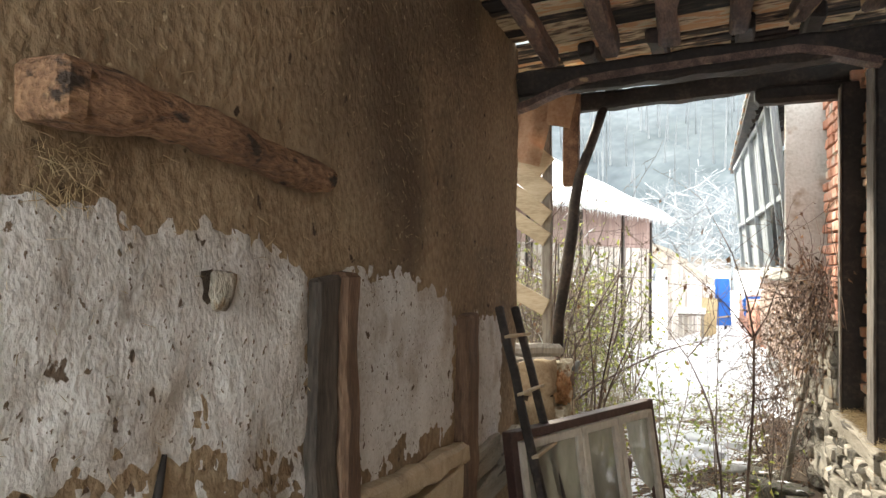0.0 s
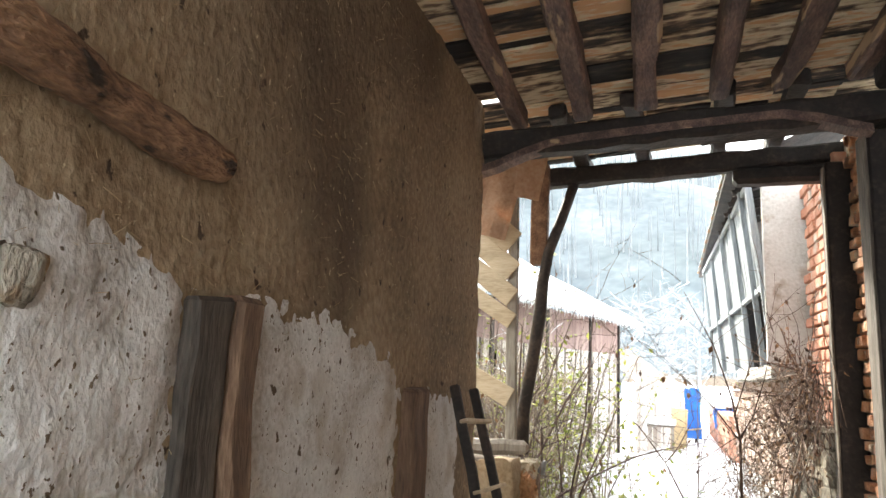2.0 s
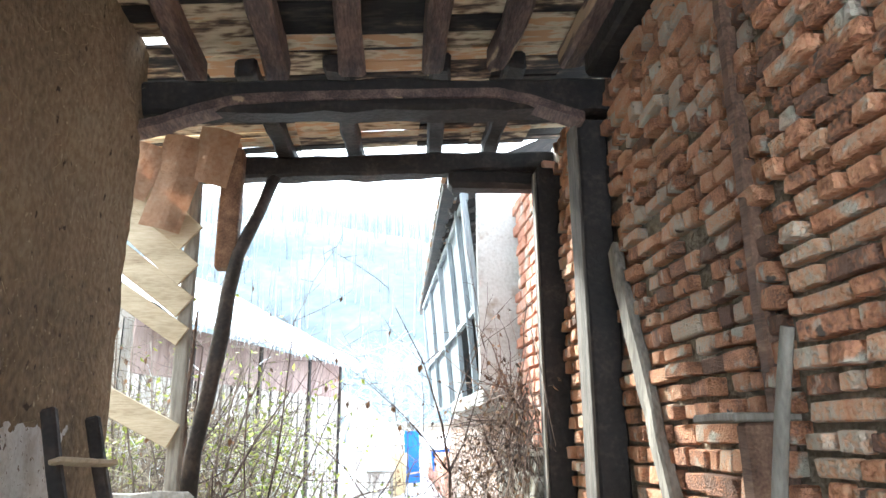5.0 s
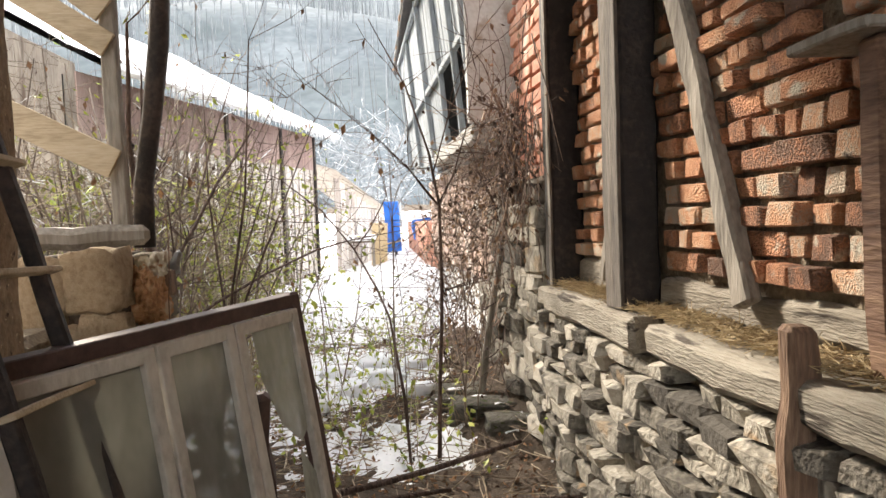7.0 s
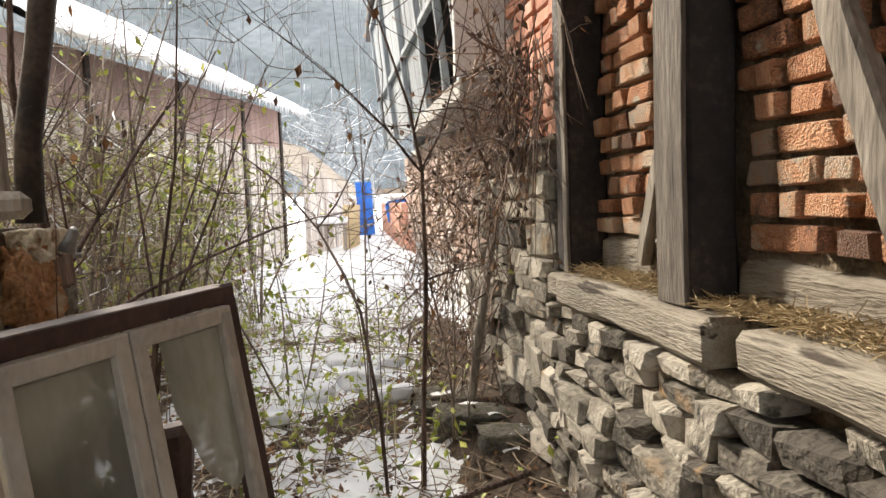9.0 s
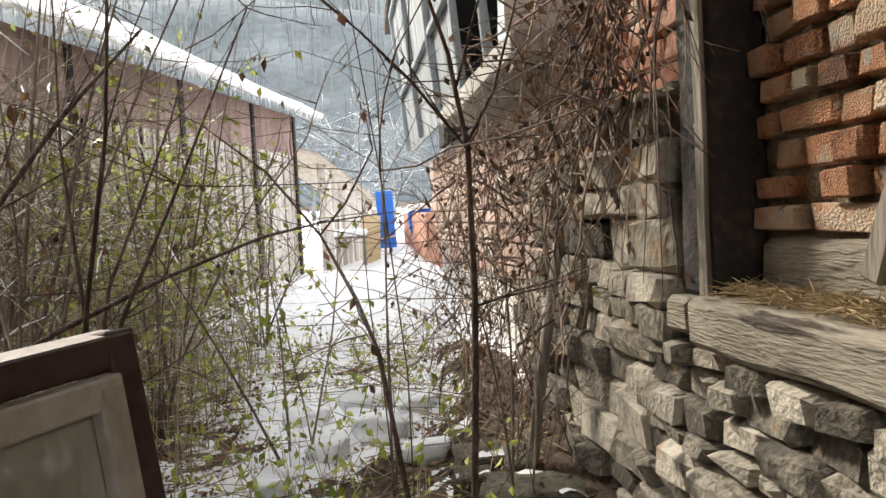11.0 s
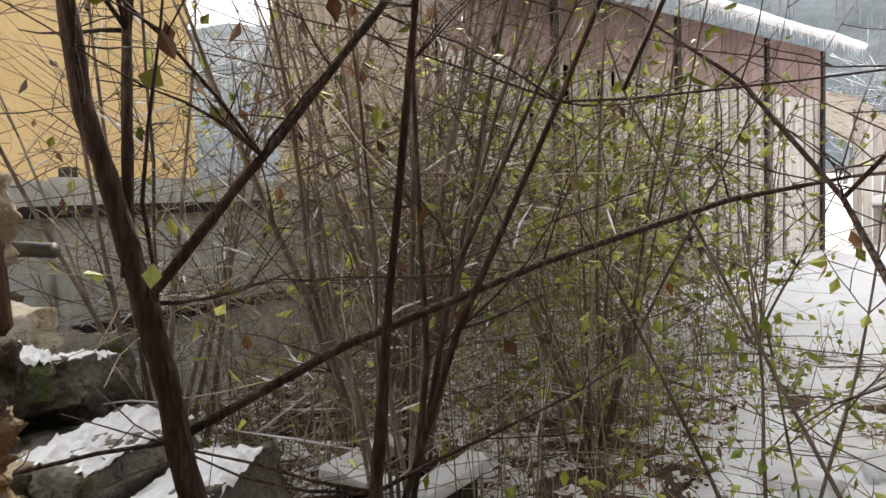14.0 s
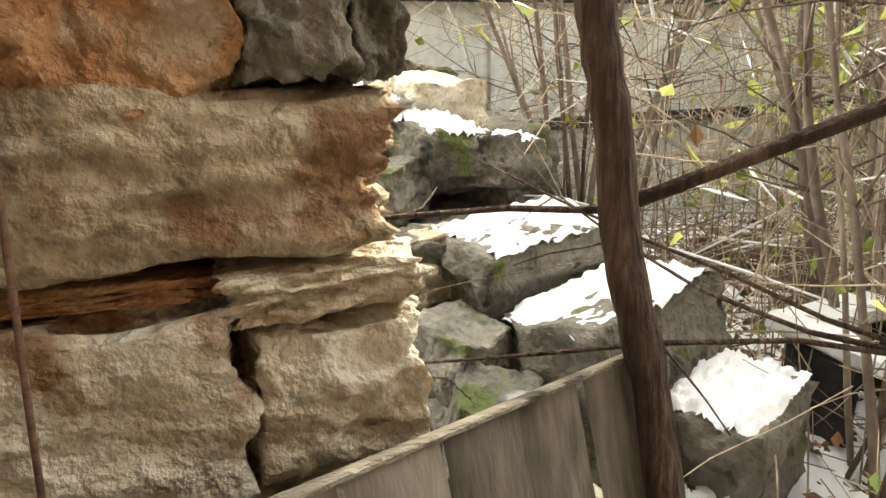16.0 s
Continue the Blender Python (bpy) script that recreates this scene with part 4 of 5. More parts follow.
for z in (.66, 1.25):
    child("rail", block((-2.48, 5.1, z), (-2.44, 10.7, z + .06), .005, .004, 6), DARKWOOD, fence)
for y in (5.2, 7.05, 8.9, 10.6):
    child("fence_post", block((-2.57, y, -.2), (-2.51, y + .07, 1.5), .005), DARKWOOD, fence)
yel = holder("yellow_house", (-6, 7, 0), "ochre-rendered neighbouring house behind the fence", "house")
child("wall", block((-9.5, 2.0, -.2), (-5.6, 10.2, 5.4), .02), YELLOW, yel)
child("roof", block((-9.9, 1.6, 5.42), (-5.2, 10.6, 5.6), .03), TILE, yel)

# ---- barn with snow roof ----
barn = holder("barn", (-1.8, 12, 0), "old board barn with icicles under a snowy roof", "barn")
E0, E1 = Vector((-1.6, 9.7, 3.14)), Vector((.52, 16.0, 3.14))
BU = (E1 - E0).normalized()
BN = Vector((BU.y, -BU.x, 0))
BL = (E1 - E0).length


def bp(s, n, z):
    return Vector((E0.x, E0.y, 0)) + BU * s + BN * n + Vector((0, 0, z))


def quadbox(pts, th):
    bm = bmesh.new()
    bm.faces.new([bm.verts.new(p) for p in pts])
    bmesh.ops.solidify(bm, geom=bm.faces[:], thickness=th)
    return bm


child("roof", quadbox((bp(0, 0, 3.08), bp(BL, 0, 3.08), bp(BL, -3.6, 5.0), bp(0, -3.6, 5.0)), .05), DARKWOOD, barn)
us, vv = span(-.05, BL + .05, .12), span(0, 3.6, .18)
pts = [bp(u, .06 - v, 3.13 + v * .533 + .035 * fbm(u, v, 3, 1.5) + (.0 if v > .05 else -.03)) for v in vv for u in us]
n = len(us)
child_raw("roof_snow", pts, [(j * n + i, j * n + i + 1, (j + 1) * n + i + 1, (j + 1) * n + i) for j in range(len(vv) - 1) for i in range(n - 1)], SNOW, barn, "thick wet snow")
child("snow_edge", bar(bp(-.05, .05, 3.10), bp(BL + .05, .05, 3.10), .1, .09, .03, .012, 60, (0, 0, 1), 2), SNOW, barn)
rng = random.Random(41)
for i in range(58):
    s = BL * (i + rng.random()) / 58
    o = child("wall_board", bar(bp(s, -.45, .05), bp(s, -.45, 2.55 + rng.uniform(-.03, .03)), .112, .022, .002, .004, 3, tuple(BN), i), BARNWOOD, barn)
for i in range(20):
    s = BL * (i + .5) / 20
    child("upper_board", bar(bp(s, -.44, 2.45), bp(s, -.44, 3.12), .33, .02, .002, .003, 2, tuple(BN), i), REDBOARD, barn, "faded mauve-brown board")
child("stone_footing", quadbox((bp(0, -.4, -.3), bp(BL, -.4, -.3), bp(BL, -.4, .3), bp(0, -.4, .3)), .1), PIERSTONE, barn)
# black sheet paints the barn's inner shade behind the boards
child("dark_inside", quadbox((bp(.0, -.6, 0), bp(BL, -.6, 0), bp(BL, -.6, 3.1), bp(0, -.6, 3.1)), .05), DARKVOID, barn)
child("gable", quadbox((bp(.02, -.45, 0), bp(.02, -3.6, 0), bp(.02, -3.6, 4.9), bp(.02, -.45, 3.2)), .04), BARNWOOD, barn)
for s in (1.2, 3.1, 5.0, BL - .1):
    child("wall_post", bar(bp(s, -.42, .3), bp(s, -.42, 3.1), .08, .05, .005, .004, 3, tuple(BN), 1), DARKWOOD, barn)
ps = [[(bp(rng.uniform(0, BL), .07, 3.08), .008)] for _ in range(230)]
for p in ps:
    p.append((p[0][0] + Vector((0, 0, -rng.uniform(.04, .16))), .001))
vs, fs = tubes(ps, 4)
tagged(child_raw("icicle_fringe", vs, fs, SNOW, barn, "short icicles"), kind="stuff")
lean = holder("lean_to", (1, 17, 0), "low plank lean-to joined to the barn end", "shed")
for i in range(12):
    a = Vector((.5 + .11 * i, 16.2 + .28 * i, 0))
    child("wall_board", bar(a + Vector((0, 0, .2)), a + Vector((0, 0, 2.3 - .09 * i)), .24, .02, .002, .004, 2, (1, -.4, 0), i), BARNWOOD, lean)
child("roof", quadbox((Vector((.5, 15.9, 2.45)), Vector((2.0, 19.6, 1.4)), Vector((.4, 20.3, 1.9)), Vector((-1, 17, 3.0))), .08), BARNWOOD, lean)

# ---- house on the other side ----
house = holder("plank_house", (2.3, 9.5, 0), "old house with brick corner, window ledge and blue-grey plank upper floor", "house")
child("lower_wall", block((2.06, 7.0, -.3), (2.6, 12.4, 2.06), .02), PLASTER, house, "crumbling pale lower wall")
child("corner_wall", block((2.04, 5.8, .9), (2.6, 6.98, 3.7), .01), PLASTER, house)
bv2, bf2 = [], []
rng = random.Random(77)
z = 1.6
while z < 3.55:
    y = 5.8 + rng.uniform(0, .05)
    while y < 6.72 + .12 * fbm(z, 1, 0, 3):
        ln = rng.choice((.25, .12, .18))
        far_piece(bv2, bf2, rng.choice(BR), 2.0 + rng.uniform(-.01, .01), y + ln / 2, z, .12, ln - .012, .078)
        y += ln
    z += .092
tagged(child_raw("corner_bricks", bv2, bf2, BRICKPALE, house, "faded red bricks", False), kind="stuff")
bv2, bf2 = [], []
z = .9
while z < 1.93:
    y = 7.0
    while y < 12.3:
        ln = rng.choice((.25, .12, .3))
        far_piece(bv2, bf2, rng.choice(BR), 2.03 + rng.uniform(-.01, .01), y + ln / 2, z, .12, ln - .012, .11)
        y += ln
    z += .125
tagged(child_raw("lower_bricks", bv2, bf2, PINKBRICK, house, "pale pinkish bricks", False), kind="stuff")
child("window_ledge", block((1.66, 6.86, 1.95), (2.1, 9.1, 2.08), .015, .01, 8, 3), CONCRETE, house, "broken concrete ledge")
child("corner_return", block((1.64, 6.88, 2.085), (2.06, 6.945, 3.72), .006, .004, 6), PLASTER, house, "white plaster return")
# black block paints the shade seen between planks and in the window
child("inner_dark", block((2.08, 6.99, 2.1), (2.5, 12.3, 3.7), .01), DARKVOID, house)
for i, y in enumerate((6.95, 7.5, 8.3, 9.5, 10.9, 12.3)):
    child("stud", bar((1.70, y, 2.08), (1.53 + .01 * i, y + .05 * math.sin(i * 4), 3.72), .05, .05, .006, .008, 5, (1, 0, 0), i), BLUEWOOD, house)
for x, z in ((1.63, 2.72), (1.545, 3.66)):
    child("cross_rail", block((x, 6.95, z), (x + .04, 12.3, z + .06), .006, .008, 10, 3), BLUEWOOD, house)
rng = random.Random(50)
y = 8.5
i = 0
while y < 12.3:
    w = rng.uniform(.1, .17)
    child("plank", bar((1.745, y + w / 2, 2.06), (1.60, y + w / 2 + rng.uniform(-.02, .02), 3.72), w - .008, .02, .002, .003, 4, (1, 0, 0), i), BLUEWOOD, house)
    y += w
    i += 1
y = 6.97
while y < 8.5:
    w = rng.uniform(.11, .2)
    if rng.random() > .22:
        child("plank", bar((1.685, y + w / 2, 2.75), (1.585, y + w / 2 + rng.uniform(-.05, .05), 3.72), w - .03, .02, .002, .003, 4, (1, 0, 0), i), BLUEWOOD, house)
    y += w
    i += 1
child("curtain", block((1.84, 7.4, 2.1), (1.86, 7.85, 2.72), .004, .012, 5, 3), CURTAIN, house, "pale blue cloth in the window")
child("eave_board", bar((1.42, 6.9, 3.76), (1.62, 13.3, 3.76), .03, .12, .005, .006, 10, (1, 0, 0), 3), DARKWOOD, house)
child("roof", quadbox((Vector((1.38, 6.8, 3.80)), Vector((1.58, 13.4, 3.80)), Vector((4.6, 13.4, 5.3)), Vector((4.6, 6.8, 5.3))), .05), DARKWOOD, house)
for i in range(28):
    t = i / 27
    x, y = 1.40 + .2 * t, 6.9 + 6.4 * t
    child("eave_tile", block((x - .05, y - .11, 3.83), (x + .12, y + .11, 3.855), .006, .01, 0, i), CONCRETE if i % 3 else TILE, house)
for i in range(14):
    t = i / 13
    child("rafter_tail", bar((1.45 + .2 * t, 7 + 6.2 * t, 3.74), (2.0, 7 + 6.2 * t, 3.9), .07, .08, .006, .005, 1, (0, 0, 1), i), DARKWOOD, house)

# ---- far clutter at the end of the yard ----
blue = holder("plastic_screen", (1.65, 17, .7), "bright blue plastic screen standing in the yard", "screen")
child("sheet", bar((1.66, 17.0, .72), (1.62, 17.0, 1.8), .32, .05, .01, .01, 4, (0, 1, 0), 2), BLUE, blue)
child("stripe", bar((1.5, 16.96, .9), (1.82, 16.96, .95), .03, .03, .004, 0, 0, (0, 0, 1), 2), TAN, blue, "yellow stripe")
child("leg", bar((1.7, 17.02, .25), (1.7, 17.02, .75), .06, .06, .004), DARKWOOD, blue)
tagged(obj("tan_board", bar((1.32, 16.9, .45), (1.36, 16.9, 1.35), .34, .03, .004, .004, 2, (0, 1, .1), 2), TAN), "tan board leaning beside the blue panel", "board")
tab = holder("snowy_table", (.9, 17, .3), "low table under a slab of snow", "table")
child("top", block((.55, 16.6, .95), (1.25, 17.4, 1.0), .01), GREYWOOD, tab)
child("snow", block((.52, 16.55, 1.0), (1.28, 17.4, 1.12), .03, .02, 3), SNOW, tab, "slab of snow")
for x in (.6, 1.2):
    child("leg", block((x - .03, 16.65, .25), (x + .03, 16.71, .95), .004), GREYWOOD, tab)
bb = holder("blue_tarp", (2.3, 16.8, .9), "blue tarpaulin bundle with snow on top", "tarp")
child("bundle", block((2.05, 16.7, .95), (2.5, 17.1, 1.42), .05, .05, 3, 4), BLUE, bb)
child("snow", block((2.05, 16.66, 1.42), (2.55, 17.1, 1.52), .03, .02, 3), SNOW, bb)
tagged(obj("brick_shed", block((2.1, 14.5, 0), (4.5, 18.5, 1.35), .02, .02, 6), BRICKPALE), "low faded brick outbuilding", "shed")

# ---- hillside ----
def hill_z(x, y):
    r = math.hypot(x * .8, y - 10)
    up = max(0, r - 55)
    return -1 + up * .42 + 6 * fbm(x, y, 2, .012) + (10 * math.sin(x * .018 + 1.9)) * min(1, up / 60)


tagged(sheet("hillside", span(-230, 230, 6), span(52, 260, 6), lambda x, y: Vector((x - .12 * y, y, hill_z(x, y))), HILL), "steep wooded hillside, snowy, mist painted into its bluish colour", "hill", kind="structure")
rng = random.Random(6)
ps = []
for _ in range(2600):
    x, y = rng.uniform(-130, 110), rng.uniform(56, 190)
    b = Vector((x - .12 * y, y, hill_z(x, y) - .5))
    h = rng.uniform(4, 9)
    ps.append([(b, .16), (b + Vector((rng.uniform(-.4, .4), 0, h)), .04)])
vs, fs = tubes(ps, 3)
tagged(raw("hill_trunks", vs, fs, MISTWOOD), "bare trunks covering the hillside, mist painted into their pale grey", "trees", kind="stuff")

# ---- shrubs, saplings, vines ----
def gnarled(path, step=.025):
    """The same limb with close-set rings, knots and uneven bark."""
    out = []
    for (p, r), (q, s) in zip(path, path[1:]):
        n = max(1, int((q - p).length / step))
        for i in range(n):
            t = i / n
            c = p.lerp(q, t)
            rr = r + (s - r) * t
            k = 1 + .22 * noise.noise(c * 38) + .35 * max(0, noise.noise(c * 7 + Vector((3, 1, 4))) - .25)
            out.append((c + noise.noise_vector(c * 5) * rr * .35, rr * k))
    out.append(path[-1])
    return out


def shrub(name, base, n, height, spread, r0, mat, label, seed, twig=6, green=0, lean=(0, 0, 0), explicit=(), snow=0):
    rg = random.Random(seed)
    top = holder(name, base, label, "shrub")
    b = Vector(base)
    tw, gl, sn, dr = [], [], [], []
    stems = [[(Vector(p), r) for p, r in path] for path in explicit]
    for i in range(n):
        a = rg.uniform(0, math.tau)
        d = Vector((math.cos(a) * spread * rg.random() + lean[0], math.sin(a) * spread * rg.random() + lean[1], 1))
        stems.append(limb(b + Vector((rg.uniform(-.09, .09), rg.uniform(-.09, .09), -.05)), d, height * rg.uniform(.7, 1.1), r0 * rg.uniform(.6, 1.1), r0 * .25, 9, .07, .03, rg))
    for st in stems:
        fat = []
        for k, (p, r) in enumerate(st):
            fat.append((p, r * (1.18 if k % 2 and k < len(st) - 1 else 1)))
        vs, fs = tubes([gnarled(st)], 9) if st[0][1] > .009 and explicit else tubes([fat], 7)
        child_raw("stem", vs, fs, mat, top)
        for _ in range(twig):
            k = rg.randrange(len(st) // 3, len(st))
            p = st[k][0]
            t = limb(p, (rg.uniform(-1, 1), rg.uniform(-1, 1), rg.uniform(-.1, 1)), rg.uniform(.25, .8), max(.0025, min(.005, st[k][1] * .5)), .0012, 5, .22, rng=rg)
            tw.append(t)
            if rg.random() < .35:
                dr.append(t[4][0])
            for q in (2, 3, 4):
                if rg.random() < .6:
                    tw.append(limb(t[q][0], (rg.uniform(-1, 1), rg.uniform(-1, 1), rg.uniform(-.3, .8)), rg.uniform(.08, .3), .002, .001, 3, .25, rng=rg))
            if rg.random() < snow:
                sn.append([(t[1][0] + Vector((0, 0, .003)), .003), (t[2][0] + Vector((0, 0, .004)), .004), (t[3][0] + Vector((0, 0, .002)), .002)])
            for _ in range(green):
                if rg.random() < .5:
                    gl.append(rg.choice(t)[0])
    if tw:
        vs, fs = tubes(tw, 4)
        tagged(child_raw("brushwood", vs, fs, mat, top), kind="stuff")
    if sn:
        vs, fs = tubes(sn, 5)
        tagged(child_raw("twig_snow", vs, fs, SNOW, top, "snow on the twigs"), kind="stuff")
    if dr:
        vs, fs = leaves(dr, .058, rg, 3)
        tagged(child_raw("dry_foliage", vs, fs, LEAFDRY, top, "curled dead brown leaves", False), kind="stuff")
    if gl:
        vs, fs = leaves(gl, .062, rg)
        tagged(child_raw("leaves", vs, fs, LEAFGREEN, top, "last green leaves", False), kind="stuff")
    return top


shrub("tall_shrub", (-.06, 6.1, .02), 0, 1, 0, .03, REDBARK, "rough red-brown shrub trunk rising by the broken pier", 1, 7, 1, explicit=(
    (((-.05, 6.05, -.1), 0.0272), ((-.1, 6.0, .5), 0.0240), ((-.18, 5.97, .85), 0.0240), ((-.22, 5.95, 1.1), 0.0216), ((-.29, 5.9, 1.45), 0.0176), ((-.32, 5.88, 1.9), 0.0144), ((-.3, 5.9, 2.5), 0.0080)),
    (((-.18, 5.995, .86), 0.0090), ((.0, 6.22, .99), 0.0084), ((.25, 6.6, 1.12), 0.0076), ((.55, 7.05, 1.24), 0.0067), ((.8, 7.4, 1.29), 0.0050), ((1.2, 8.0, 1.33), 0.0028)),
    (((-.23, 5.95, 1.1), 0.0104), ((-.12, 6.15, 1.36), 0.0096), ((.02, 6.4, 1.7), 0.0080), ((.2, 6.7, 2.05), 0.0048)),
    (((-.24, 5.93, 1.15), 0.0120), ((-.3, 6.0, 1.6), 0.0096), ((-.3, 6.1, 2.3), 0.0048))))
shrub("tall_shrub", (.0, 6.4, .02), 0, 1, 0, .03, REDBARK, "forking red-brown shrub trunk beside the crate", 2, 8, 0, explicit=(
    (((-.06, 6.26, -.1), 0.0205), ((.0, 6.22, .35), 0.0185), ((.05, 6.24, .7), 0.0145), ((.1, 6.24, 1.08), 0.0078), ((.2, 6.22, 1.6), 0.0066), ((.26, 6.25, 2.5), 0.0035)),
    (((.03, 6.33, .6), 0.0078), ((.15, 6.4, 1.0), 0.0066), ((.34, 6.5, 1.45), 0.0055), ((.6, 6.62, 2.1), 0.0031)),
    (((.0, 6.38, .4), 0.0078), ((.0, 6.5, .9), 0.0066), ((-.08, 6.6, 1.6), 0.0051), ((-.1, 6.7, 2.4), 0.0031)),
    (((.02, 6.35, .5), 0.0070), ((.08, 6.5, 1.1), 0.0059), ((.25, 6.8, 1.7), 0.0039), ((.4, 7.0, 2.3), 0.0023))))
GREY = "many-stemmed grey-brown shrub with few green leaves"
shrub("shrub", (-.75, 7.35, .05), 16, 2.7, .5, 0.0150, BARK, GREY, 3, 9, 0, snow=.1)
shrub("shrub", (-1.25, 8.1, .05), 14, 2.8, .5, 0.0142, BARK, GREY, 4, 9, 2, snow=.1)
shrub("shrub", (-.35, 8.3, .03), 10, 2.4, .6, 0.0105, BARK, GREY, 5, 9, 4, lean=(.1, -.1, 0))
shrub("shrub", (-1.7, 7.0, .2), 10, 2.5, .5, 0.0135, BARK, GREY, 6, 8, 0)
shrub("shrub", (-.6, 9.6, .03), 10, 2.3, .7, .012, BARK, GREY, 7, 10, 7)
shrub("shrub", (-1.9, 9.2, .03), 12, 2.8, .6, .014, BARK, GREY, 8, 8, 5, snow=.1)
shrub("shrub", (-.4, 6.9, .05), 7, 2.4, .4, 0.0105, BARK, GREY, 9, 8, 0)
shrub("shrub", (.1, 10.6, .1), 8, 1.9, .8, .01, BARK, GREY, 10, 9, 8)
SAP = "slender brown sapling with bare forking branches"
shrub("sapling", (1.25, 6.0, .08), 0, 1, 0, .02, REDBARK, SAP, 11, 6, 0, explicit=(
    (((1.24, 6.0, -.05), 0.0126), ((1.27, 6.04, .5), 0.0114), ((1.31, 6.1, 1.0), 0.0108), ((1.315, 6.13, 1.5), 0.0096), ((1.27, 6.14, 1.8), 0.0072), ((1.15, 6.16, 2.2), 0.0048), ((.95, 6.18, 2.6), 0.0024)),
    (((1.315, 6.13, 1.5), 0.0054), ((1.15, 6.15, 1.72), 0.0048), ((1.0, 6.16, 1.88), 0.0036), ((.75, 6.18, 2.1), 0.0024)),
    (((1.315, 6.13, 1.52), 0.0054), ((1.41, 6.15, 1.68), 0.0048), ((1.5, 6.18, 1.95), 0.0036), ((1.58, 6.2, 2.3), 0.0018)),
    (((1.29, 6.14, 1.7), 0.0048), ((1.38, 6.1, 2.0), 0.0036), ((1.5, 6.05, 2.3), 0.0018))))
shrub("sapling", (1.0, 5.62, .05), 0, 1, 0, .012, BARK, "thin upright whip with side shoots", 12, 3, 0, explicit=(
    (((1.06, 5.6, -.05), 0.0020), ((1.04, 5.55, .5), 0.0019), ((1.035, 5.47, .95), 0.0017), ((1.0, 5.5, 1.4), 0.0015), ((.94, 5.55, 1.9), 0.0011), ((.9, 5.6, 2.6), 0.0006)),
    (((1.035, 5.47, .93), 0.0013), ((.9, 5.6, 1.05), 0.0011), ((.7, 5.8, 1.35), 0.0010), ((.5, 6.0, 1.8), 0.0010))))
shrub("sapling", (1.08, 5.98, .02), 0, 1, 0, .012, REDBARK, "thin arching sapling forking low over the path", 16, 3, 0, explicit=(
    (((1.08, 5.98, -.05), .0088), ((1.06, 6.04, .4), .008), ((1.0, 6.2, .85), .0072), ((.94, 6.45, 1.0), .0065), ((.81, 6.77, 1.24), .0058), ((.6, 6.93, 1.51), .0045), ((.32, 7.02, 1.74), .0028), ((.1, 7.1, 1.85), .0015)),
    (((.81, 6.77, 1.24), .005), ((.92, 6.87, 1.37), .0045), ((1.05, 7.0, 1.6), .0036), ((1.03, 7.02, 1.73), .002))))
shrub("sapling", (1.0, 6.9, .05), 3, 2.2, .25, .006, BARK, SAP, 13, 7, 1)
shrub("sapling", (1.45, 6.5, .1), 3, 1.7, .3, .006, BARK, SAP, 14, 7, 1)
shrub("sapling", (.6, 7.6, .05), 4, 1.6, .5, .008, BARK, SAP, 15, 6, 6)
vs, fs = tubes([[(Vector((1.62, 6.77, .08)), .026), (Vector((1.7, 6.77, .6)), .025), (Vector((1.8, 6.77, 1.15)), .022)]], 8)
tagged(raw("leaning_pole", vs, fs, GREYWOOD, None, True), "grey pole leaning against the vine-covered wall", "pole")
for i, (x, y, s) in enumerate(((1.6, 6.6, .3), (1.75, 6.95, .28), (1.5, 7.1, .22), (1.72, 6.3, .2), (1.4, 6.9, .14))):
    me = rock(i + 130, 3, .14, .85)
    me.materials.append(MOSSSTONE)
    o = new("fallen_stone", me)
    o.location, o.scale = (x, y, .12), (s * 1.3, s, s * .6)
    tagged(o, "dark fallen stone with wet snow", "stone", "fallen stones")
    sheet("snow_cap", span(-.42, .42, .07), span(-.42, .42, .07), lambda u, v, sd=i: Vector((u, v, .44 + .10 * fbm(u, v, sd, 4))), SNOW, o)

for i, (x, y, s) in enumerate(((.75, 7.6, .2), (1.05, 7.9, .26), (.6, 8.2, .22), (.95, 8.5, .3), (1.25, 7.4, .2), (.5, 7.2, .14), (1.3, 8.2, .24))):
    o = new("snow_lump", rock(i + 400, 5, .25, .5))
    o.data.materials.append(SNOW)
    o.location, o.scale = (x, y, ground_z(x, y) + .05), (s, s * .8, s * .6)
    tagged(o, "lump of fallen snow over yard rubble", "snow", "snow lumps")
rng = random.Random(99)
ps, dl, gl = [], [], []
for _ in range(950):
    y = 5.95 + 2.9 * rng.random() ** 1.2
    z = rng.uniform(.1, 1.75) if y > 6.6 else rng.uniform(1.55 if y < 6.3 else 1.2, 2.15)
    x = 1.84 - rng.random() ** 2 * (.45 if z < 1.5 else .2)
    t = limb((x, y, z), (rng.uniform(-.6, .3), rng.uniform(-1, 1), rng.uniform(-1.4, .9)), rng.uniform(.2, .7), rng.choice((.0015, .002, .0025, .004, .006)), .001, 5, .3, -.08, rng)
    t = [(Vector((min(p.x, 1.86), p.y, max(p.z, .05))), r) for p, r in t]
    ps.append(t)
    for _ in range(2 if z > 1.4 else 1):
        dl.append(rng.choice(t)[0])
for _ in range(16):
    y = rng.uniform(5.7, 5.95)
    t = limb((1.8, y, rng.uniform(1.3, 2.6)), (rng.uniform(-.3, .1), rng.uniform(-.7, .3), -1), rng.uniform(.4, 1.1), .003, .001, 7, .16, -.05, rng)
    ps.append([(Vector((min(p.x, 1.815), p.y, max(p.z, 1.06))), r) for p, r in t])
    dl.append(t[3][0])
vine = holder("dry_vine", (1.8, 7.0, .1), "tangle of dry climbing vine with withered brown leaves", "vine")
vs, fs = tubes(ps, 4)
tagged(child_raw("shoot_tangle", vs, fs, VINEBARK, vine), kind="stuff")
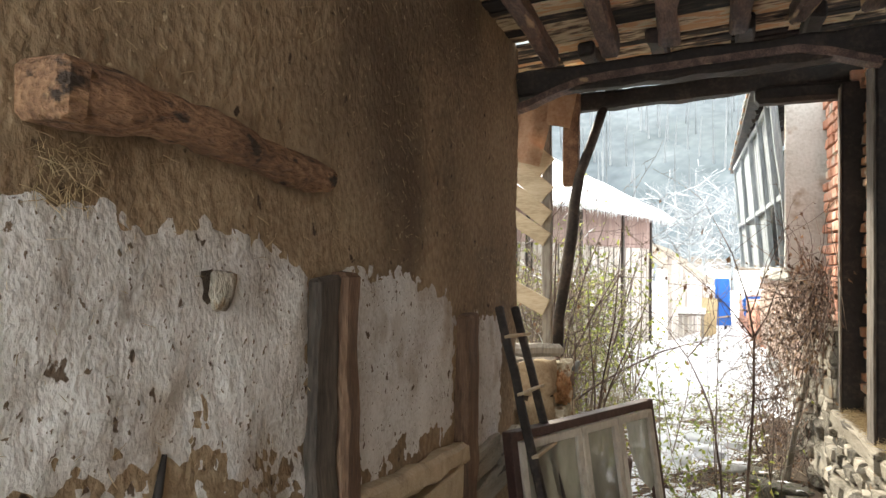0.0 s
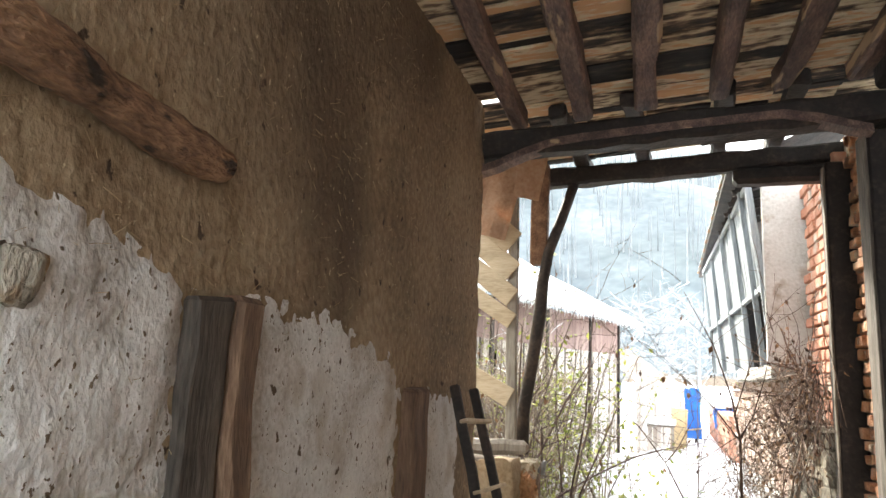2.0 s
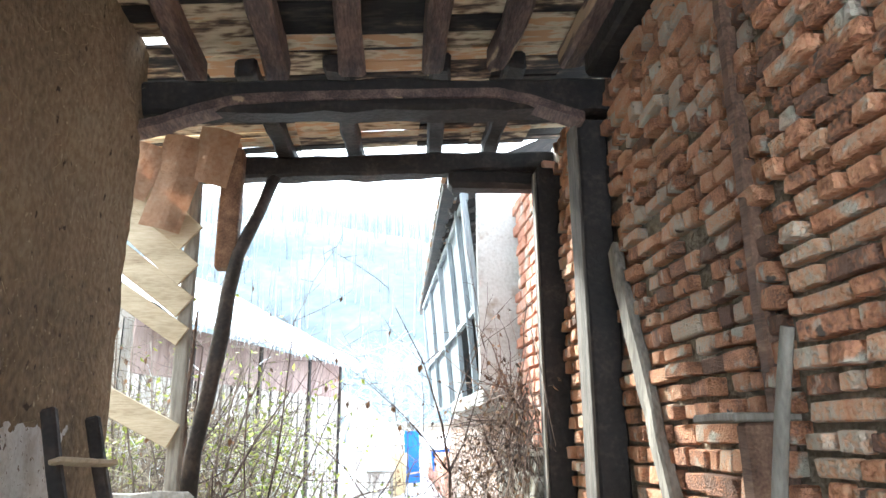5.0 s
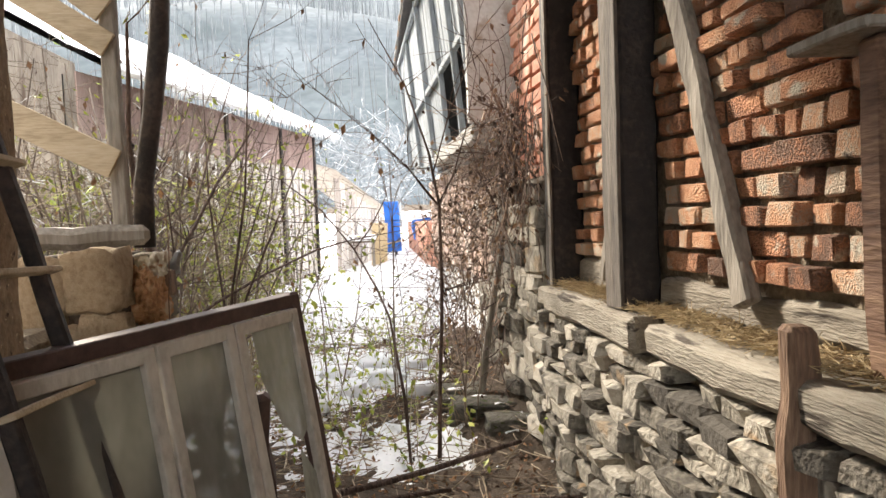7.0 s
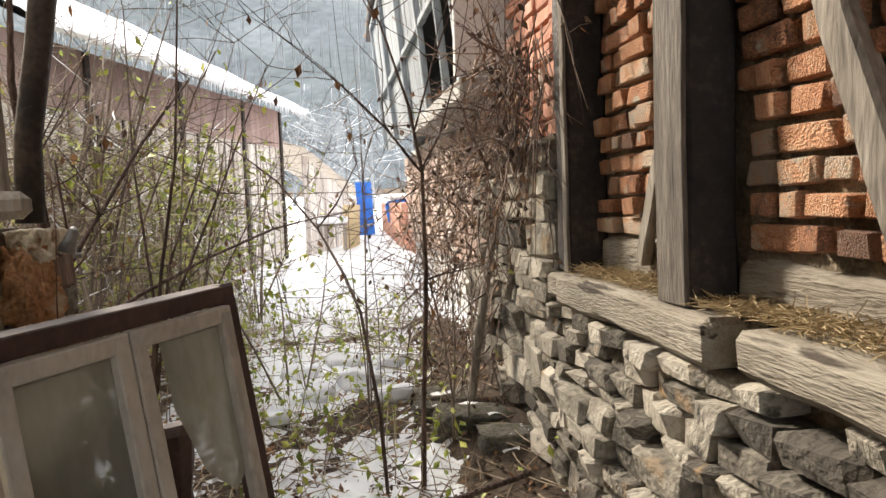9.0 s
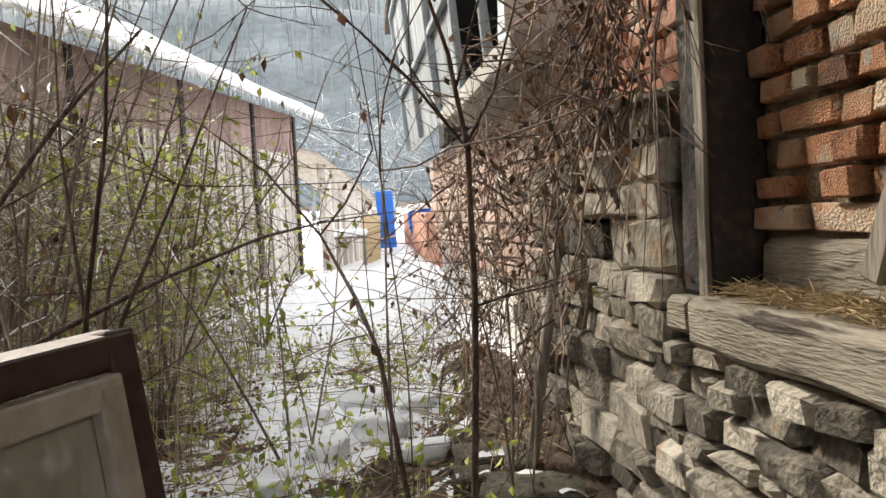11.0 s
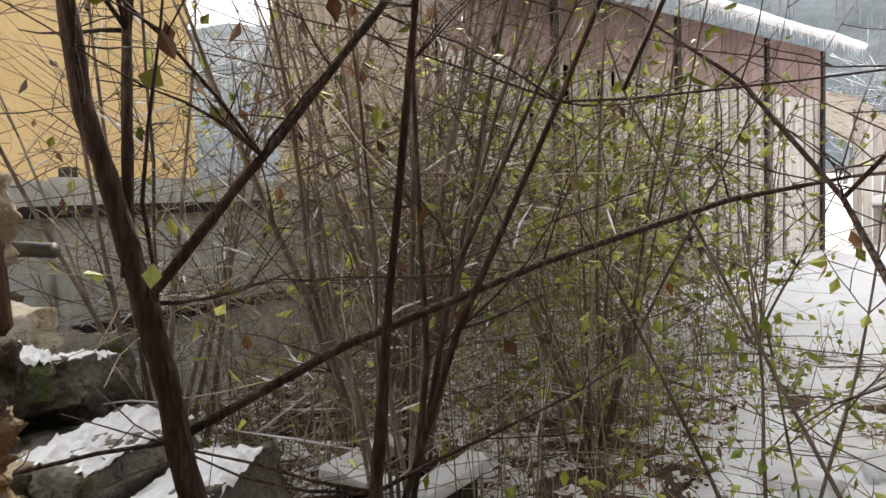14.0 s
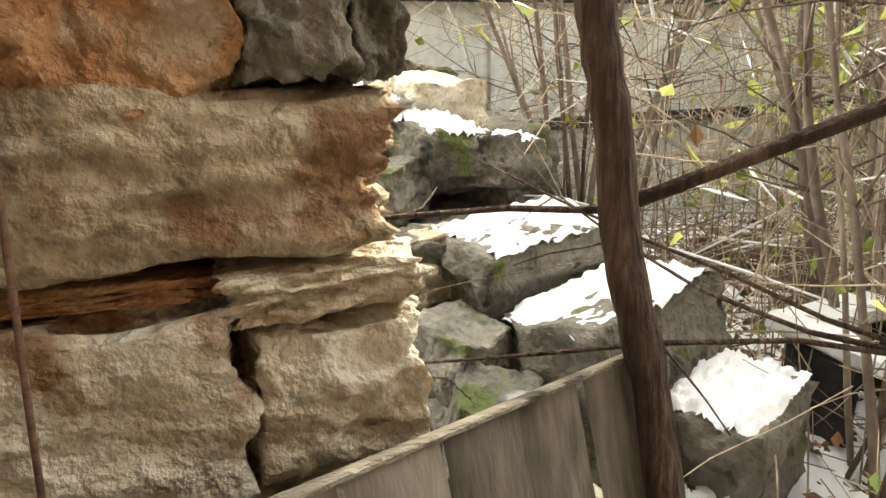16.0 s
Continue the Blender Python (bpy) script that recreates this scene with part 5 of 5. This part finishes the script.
vs, fs = leaves(dl, .043, rng, 1.6)
tagged(child_raw("leaves", vs, fs, LEAFVINE, vine, "withered brown leaves", False), kind="stuff")

ps, gl, sn = [], [], []
for _ in range(5600):
    x, y = rng.uniform(-2.6, .45), rng.uniform(6.7, 11.5)
    if x > -.1 or (x > -.2 and y < 7.6):
        continue
    z = rng.random() ** 1.3 * 1.9
    t = limb((x, y, z), (rng.uniform(-1, 1), rng.uniform(-1, 1), rng.uniform(-.5, .9)), rng.uniform(.3, 1.1), rng.uniform(.0012, .0032), .001, 5, .2, -.09, rng)
    t = [(Vector((p.x, p.y, max(p.z, .03))), r) for p, r in t]
    ps.append(t)
    for _ in range(4 if y > 8.2 else 1):
        if rng.random() < (.5 if y > 8.2 else .25):
            gl.append(rng.choice(t)[0])
    if rng.random() < .08:
        sn.append([(t[2][0], .003), (t[3][0] + Vector((0, 0, .003)), .005), (t[4][0], .002)])
for _ in range(420):
    x, y = rng.uniform(-2.2, .2), rng.uniform(6.9, 10.5)
    ps.append(limb((x, y, .02), (rng.uniform(-.15, .15), rng.uniform(-.15, .15), 1), rng.uniform(.4, 1.5), .003, .0015, 5, .08, rng=rng))
vs, fs = tubes(ps, 4)
tagged(raw("bramble_tangle", vs, fs, TWIG), "dense tangle of thin bare bramble shoots", "brambles", kind="stuff")
vs, fs = leaves(gl, .078, rng)
tagged(raw("bramble_leaves", vs, fs, LEAFGREEN), "scattered yellow-green bramble leaves", "leaves", kind="stuff")
vs, fs = tubes(sn, 5)
tagged(raw("bramble_snow", vs, fs, SNOW), "bits of snow caught in the brambles", "snow", kind="stuff")

# snowy trees beyond the yard
for i, (x, y, h) in enumerate(((1.0, 26, 3.2), (2.6, 29, 3.6), (-.5, 33, 4), (4.5, 32, 4.5), (-4, 30, 4), (1.8, 36, 4.5))):
    rg = random.Random(i + 300)
    top = holder("bare_tree", (x, y, ground_z(x, y)), "bare tree with haze painted into its grey bark, snow along its branches", "tree", "trees behind the yard")
    tr = limb((x, y, ground_z(x, y) - .2), (rg.uniform(-.1, .1), 0, 1), h, .09, .02, 9, .06, rng=rg)
    vs, fs = tubes([tr], 6)
    # pale blue-grey bark carries the haze of distance in its colour
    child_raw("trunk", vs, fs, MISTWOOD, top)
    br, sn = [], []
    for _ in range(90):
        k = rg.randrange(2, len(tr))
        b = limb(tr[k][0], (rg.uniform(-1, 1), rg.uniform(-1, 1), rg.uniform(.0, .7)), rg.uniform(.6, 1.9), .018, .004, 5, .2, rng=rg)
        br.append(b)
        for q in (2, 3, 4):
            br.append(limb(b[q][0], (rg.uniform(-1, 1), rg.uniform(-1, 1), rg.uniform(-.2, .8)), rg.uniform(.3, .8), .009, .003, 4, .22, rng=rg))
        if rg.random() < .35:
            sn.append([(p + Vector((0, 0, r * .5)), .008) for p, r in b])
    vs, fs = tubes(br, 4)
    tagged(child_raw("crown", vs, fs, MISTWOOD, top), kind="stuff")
    vs, fs = tubes(sn, 4)
    child_raw("branch_snow", vs, fs, SNOW, top, "snow along the branches")

# low evergreen seedlings and weeds poking through the snow
rng = random.Random(123)
ps, gl = [], []
for _ in range(420):
    x, y = rng.uniform(-.2, 1.6), rng.uniform(5.7, 10.5)
    b = ground_at(x, y)
    t = limb(b, (rng.uniform(-.5, .5), rng.uniform(-.5, .5), 1), rng.uniform(.1, .45), .003, .001, 5, .18, rng=rng)
    ps.append(t)
    for q in (2, 3, 4, 5):
        if rng.random() < .6:
            gl.append(t[q][0])
vs, fs = tubes(ps, 4)
tagged(raw("weed_stalks", vs, fs, TWIG), "thin weed stalks poking through the snow", "weeds", kind="stuff")
vs, fs = leaves(gl, .06, rng)
tagged(raw("weed_leaves", vs, fs, LEAFGREEN), "green weed leaves above the snow", "leaves", kind="stuff")
